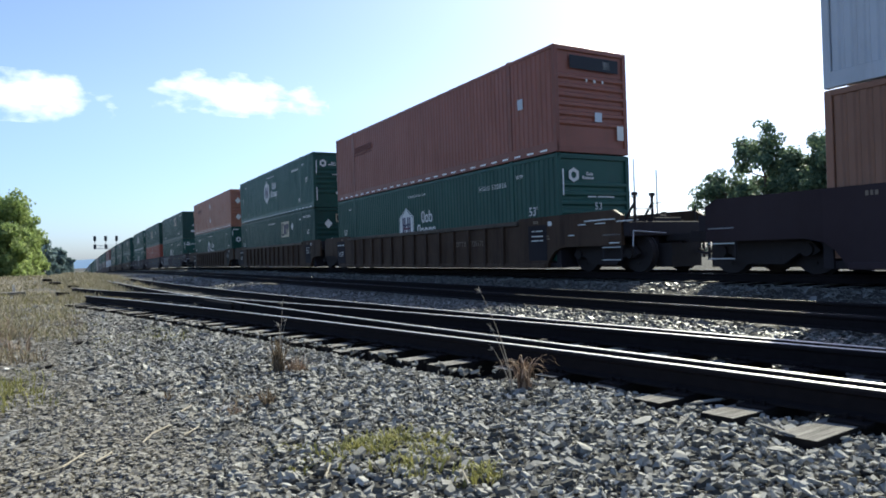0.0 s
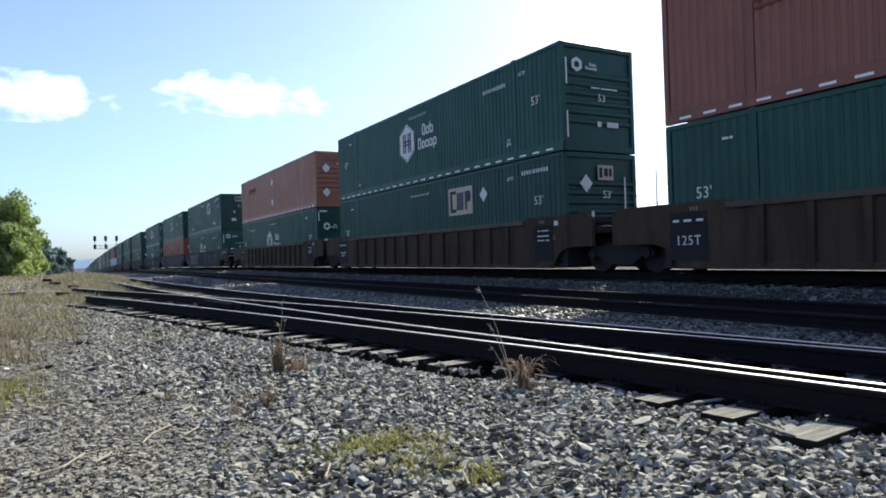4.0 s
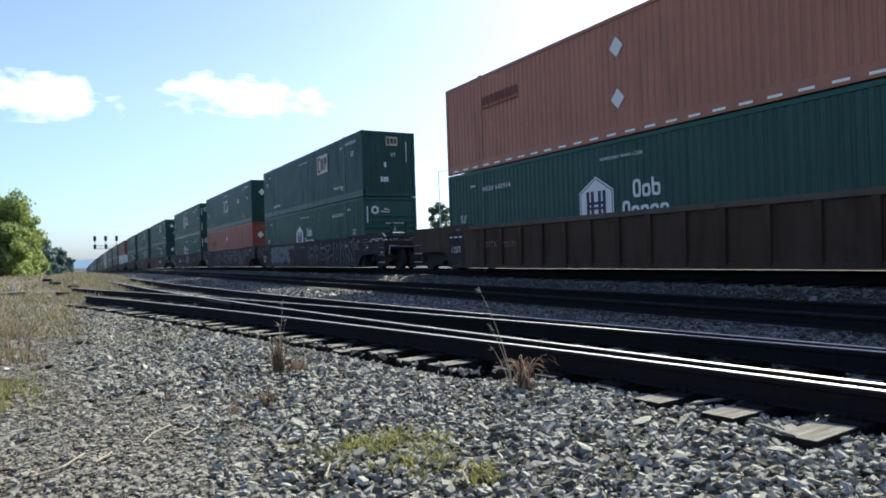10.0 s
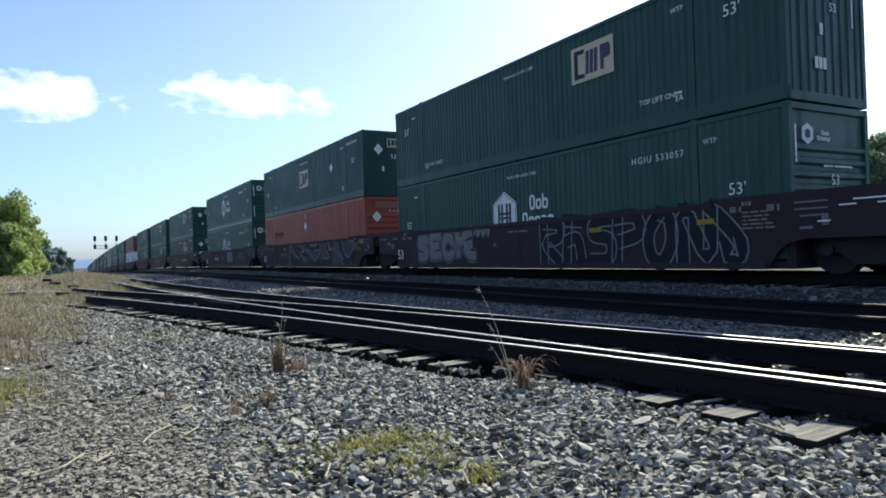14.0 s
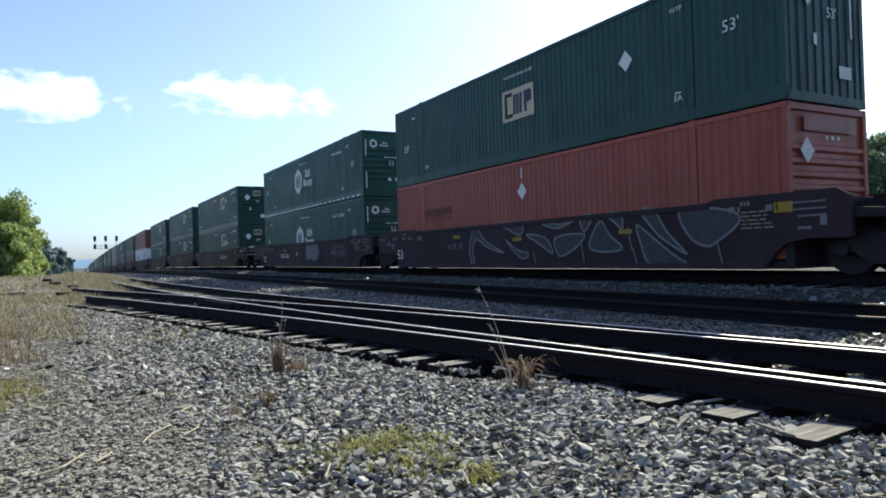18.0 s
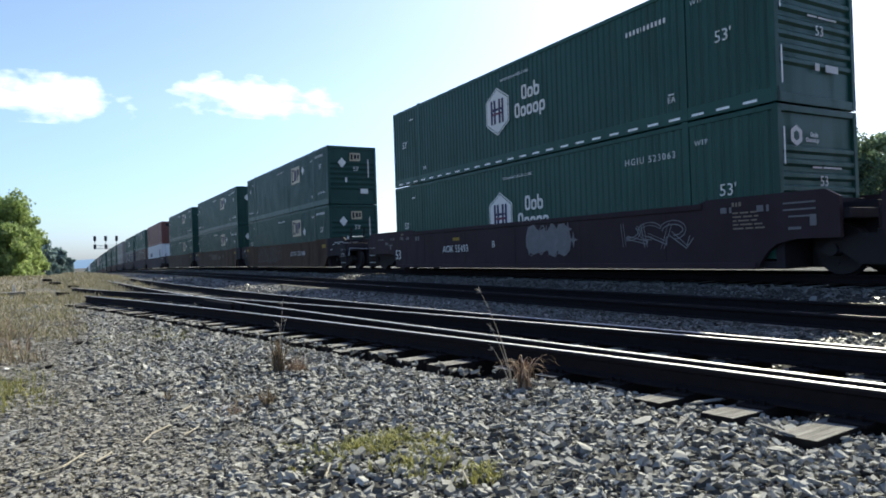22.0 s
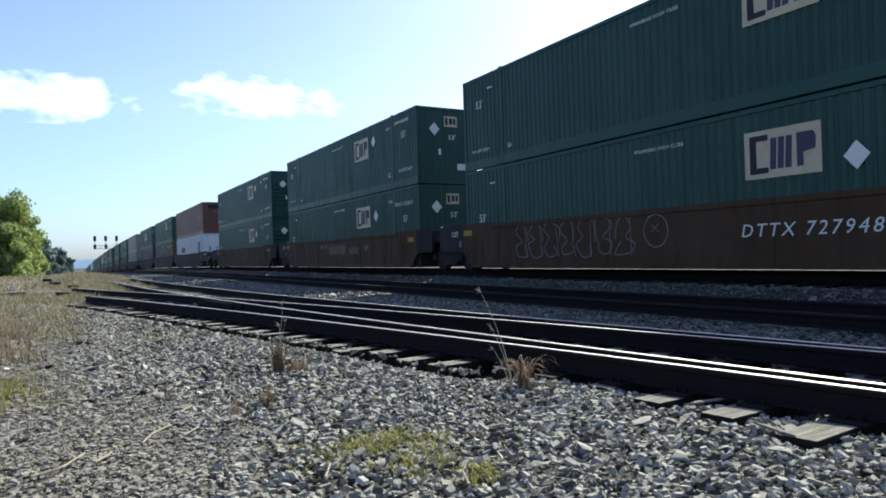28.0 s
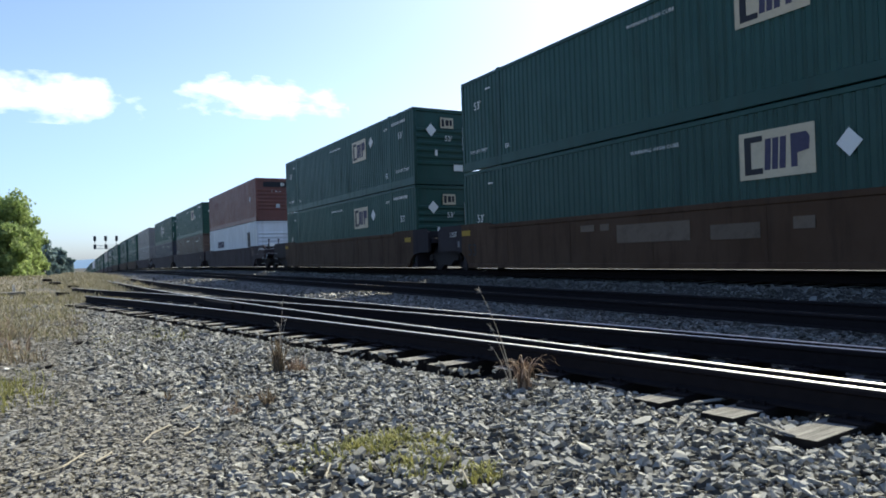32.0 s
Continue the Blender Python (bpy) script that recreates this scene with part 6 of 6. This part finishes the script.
RIB_MARKS = [("reporting_mark", lettering("DTTX", 0.17, FAINT), 4.75, 0.86, "faded reporting mark"), ("reporting_mark", lettering("725171", 0.17, FAINT), 3.79, 0.86, ""), ("stencil_panel", bars([0.95], 1.0, 0, ENDBLACK), 15.5, 0.8, "black stencil panel"), ("stencil_panel", bars([0.8], 0.95, 0, ENDBLACK), 0.75, 0.8, "black stencil panel"), ("capacity_mark", lettering("125T", 0.2, LETTER, 0.0, 1.1), 15.5, 0.7, ""),
             ("stencil_line", bars([0.16, 0.2, 0.16], 0.05, 0.12, LETTER), 15.5, 1.12, ""), ("stencil_line", bars([0.12, 0.3], 0.03, 0.06, LETTER), 0.75, 1.12, ""), ("stencil_line", bars([0.5], 0.03, 0.06, LETTER), 0.75, 0.98, ""), ("stencil_line", bars([0.3, 0.14], 0.03, 0.06, LETTER), 0.75, 0.86, ""),
             ("small_plate", bars([0.16], 0.12, 0, LETTER), 0.2, 1.3, "")]
REAR_NAME = [("reporting_mark", lettering("DTTX", 0.17, FAINT), 13.45, 0.82, "faded reporting mark"), ("reporting_mark", lettering("725171", 0.17, FAINT), 12.5, 0.8, "")]
TAN = "brown ribbed double-stack well car with rust streaks"
PLUM = "dark plum smooth-sided well car with silver graffiti"
RUSTY = "orange-brown smooth-sided well car with grimy sides"

UNITS = []


def unit(lead, top, bottom, car):
    UNITS.append((lead, car, bottom, top))


def brown_car(l, t, near, marks=()):
    return well_car(CARTAN, TAN, "ribbed", l, t, near, list(marks))


def plum_car(l, t, near, marks):
    return well_car(CARBLACK, PLUM, "smooth", l, t, near, list(marks))


def rusty_car(l, t, near, marks=()):
    return well_car(CARYELLOW, RUSTY, "smooth", l, t, near, list(marks))


BROWN_LABEL = "red-brown ribbed steel container with faded name"
unit(-9.42, bare(GREYPAINT, "pale grey ribbed steel container", "rib", [("plate", bars([0.3], 0.2, 0, LETTER), 12.0, 1.5, "")]), bare(TANBROWN, "dull tan-brown ribbed steel container", "rib", [("plate", bars([0.3], 0.2, 0, LETTER), 12.0, 1.5, "")]), plum_car(False, True, True, []))
unit(13.87, container(REDBROWN, BROWN_LABEL, "rib", orange_side(3), FRONT_BROWN, tape_dashes(TAPE)), hub(True, number="HGIU 520856"), brown_car(True, False, True, RIB_MARKS))
unit(33.42, hub(False, "rib", True), emp(5.25, 2.0, (3.85, 2.1)), brown_car(False, False, True, RIB_MARKS[2:]))
unit(52.87, container(ORANGE, "faded orange ribbed steel container with diamond placards", "rib", orange_side(1), FRONT_ORANGE, tape_dashes(TAPE)), hub(True, "door", number="HGIU 643914", at=13.3), brown_car(False, True, True, REAR_NAME + RIB_MARKS[2:]))
unit(76.37, emp(5.05, 2.02, None, 1, "vertical", FRONT_EMP2), hub(True, number="HGIU 533057"),
     plum_car(True, False, True, [BIG53, ("graffiti", block_tag(), 12.4, 0.8, "silver outlined graffiti"), ("graffiti", letter_piece(), 4.1, 0.8, "tall silver outlined graffiti"), ("over_lettering", lettering("AOK 554", 0.21, INK), 11.7, 0.77, "black reporting mark over graffiti"), ("over_label", YL, 1.74, 1.07, ""), ("over_label", YL, 4.96, 1.05, ""), ("over_label", YL, 11.4, 1.07, ""), ("side_letter", lettering("A", 0.17, GREYLETTER), 9.3, 0.8, ""), ("stencil_line", bars([0.3, 0.12, 0.4], 0.05, 0.06, GREYLETTER), 8.15, 1.16, "")] + END_MARKS))
unit(95.85, emp(8.12, 1.62, (3.9, 1.7), 0, "vertical"), container(REDORANGE, "red-orange ribbed steel container with diamond placard", "rib", orange_side(2), FRONT_ORANGE),
     plum_car(False, False, True, [BIG53, ("reporting_mark", lettering("AOK 55", 0.2, GREYLETTER), 11.6, 0.8, ""), ("graffiti", spray_blades(), 6.3, 0.75, "sweeping white and grey graffiti"), ("label", YL, 11.5, 1.12, ""), ("label", YL, 8.14, 0.94, ""), ("label", YL, 3.93, 0.97, ""), ("label", bars([0.36], 0.19, 0, YELLOW), 0.03, 1.24, "")] + END_MARKS))
unit(115.37, hub(False, "rib", True), hub(True, number="HGIU 523063"),
     plum_car(False, True, True, [BIG53, ("reporting_mark", lettering("AOK 55493", 0.235, LETTER), 11.43, 0.73, ""), ("side_letter", lettering("B", 0.2, LETTER), 9.17, 0.82, ""), ("graffiti", spray_tag(1.7, 0.95, 4, 0.03, 5, paints=[GREYLETTER, SPRAYDULL]), 6.6, 0.86, "silver bubble graffiti"),
                                  ("graffiti", wild_style(1.9, 0.6, 3, 8, [SPRAYDULL, CARBLACK], (0.06, 0.11)), 3.0, 0.85, "thin white graffiti"), ("spray_star", star(0.6), 5.75, 1.12, "silver spray-paint star"), ("spray_star", star(0.6), 5.55, 0.84, "silver spray-paint star"), ("label", YL, 11.35, 1.06, "")] + END_MARKS))
RUST_MARKS = [("label", YL, 6.2, 1.37, ""), ("label", bars([0.5], 0.17, 0, YELLOW), 15.85, 1.22, ""), ("label", bars([0.5], 0.17, 0, YELLOW), 0.42, 1.15, ""), ("small_plate", bars([0.3], 0.08, 0, LETTER), 5.4, 1.37, ""), ("capacity_mark", lettering("125T", 0.16, LETTER), 16.67, 1.2, ""),
              ("small_plate", bars([0.12], 0.2, 0, GREYLETTER), 16.33, 0.88, ""), ("length_mark", lettering("53", 0.38, INK), 15.5, 0.66, "")]
unit(139.03, emp(5.15, 1.98, (3.85, 2.1), 2), emp(5.2, 1.96, (3.87, 1.72)),
     rusty_car(True, False, True, RUST_MARKS + [("reporting_mark", lettering("DTTX 727948", 0.245, LETTER, 0.22, 1.28), 4.7, 0.83, ""), ("graffiti", scrawl(), 10.5, 0.83, "thin pale outlined graffiti")]))
unit(158.48, emp(5.2, 1.98, (3.9, 2.15), 2, "vertical"), emp(5.2, 1.96, (3.87, 1.95), 0, "vertical", number="EMHU 650065"), rusty_car(False, False, True, RUST_MARKS + [("overpaint_patch", bars([2.1], 0.42, 0, PATCH), 8.1, 0.92, "paler brown overpainted patch"), ("overpaint_patch", bars([1.1], 0.3, 0, PATCH), 6.0, 0.85, "paler brown overpainted patch"), ("overpaint_patch", bars([0.5, 0.3], 0.16, 0.2, PATCH), 9.9, 1.1, "paler brown overpainted patch"), ("overpaint_patch", bars([0.4], 0.22, 0, PATCH), 4.6, 0.95, "")]))
unit(178.08, emp(5.2, 1.98, (3.9, 2.15), 2), emp(5.2, 1.96, (3.87, 2.0)), rusty_car(False, True, True, RUST_MARKS[:3]))
unit(201.26, container(DULLRED, BROWN_LABEL, "rib", orange_side(3), FRONT_BROWN), bare(WHITE, "white ribbed steel container with dark lettering bars", "rib", [("wordmark", bars([0.5, 0.4, 0.6, 0.5], 0.5, 0.08, PURPLE), 11.5, 1.6, "dark blue bars"), ("wordmark", bars([0.3, 0.3], 1.0, 0.1, INK), 2.2, 1.7, "")]), plum_car(True, False, True, []))

FAR = [("e", GREEN, BROWN), ("h", GREEN, BLUE), ("p", TANGREY, TANGREY), ("e", GREEN, DARKGREEN), ("p", DARKGREEN, DARKGREEN), ("e", GREEN, GREEN), ("h", DARKGREEN, GREEN), ("p", TANGREY, GREEN), ("e", GREEN, GREEN),
       ("h", GREEN, DARKGREEN), ("e", GREEN, GREEN), ("p", WHITE, GREEN), ("e", DARKGREEN, GREEN), ("h", GREEN, GREEN), ("e", GREEN, DARKGREEN), ("e", GREEN, GREEN), ("p", TANGREY, GREEN), ("h", GREEN, GREEN)]
NAMES = {GREEN: "dark green", DARKGREEN: "dark green", ORANGE: "faded orange", BLUE: "dark blue", BROWN: "dull brown", TANGREY: "tan grey", GREYPAINT: "pale grey", REDBROWN: "red-brown", WHITE: "white"}
lead = 201.26
for i, (sort, a, b) in enumerate(FAR):
    place = (i + 1) % 3
    lead += 23.4 if place == 0 else 19.52
    top = hub(False, colour=a) if sort == "h" else emp(colour=a) if sort == "e" else bare(a, NAMES[a] + " ribbed steel container")
    low = bare(b, NAMES[b] + " ribbed steel container")
    car = (plum_car if i < 2 or i % 6 < 3 else rusty_car)(place == 0, place == 2, i < 3, [])
    unit(lead, top, low, car)


# ---------------------------------------------------------------- what moves
def on_line(y, up):
    """The pose of a thing whose leading end is y metres ahead along the main line."""
    a, b = fall(y), fall(y + CL)
    return pose(MAIN_X, y, MAIN_TOP - a + up, -math.degrees(math.atan2(b - a, CL)), 0, 0)


def motions():
    times = [2.0 * k for k in range(17)]
    for lead, car, low, top in UNITS:
        for ob, up in ((car, 0.0), (low, 0.30), (top, 0.30 + CH + 0.03)):
            walk(ob, [(t, on_line(lead - travelled(t), up)) for t in times])
    turns = [0.1 * k for k in range(321)]
    for w, dy in WHEELSETS:
        walk(w, [(t, pose(0, dy, 0.457, math.degrees(travelled(t) / 0.457), 0, 0)) for t in turns])
    for ob, a, b in CLOUDS:
        walk(ob, [(0.0, pose(a[0], 2400, a[1])), (TRIP, pose(b[0], 2400, b[1]))])


motions()
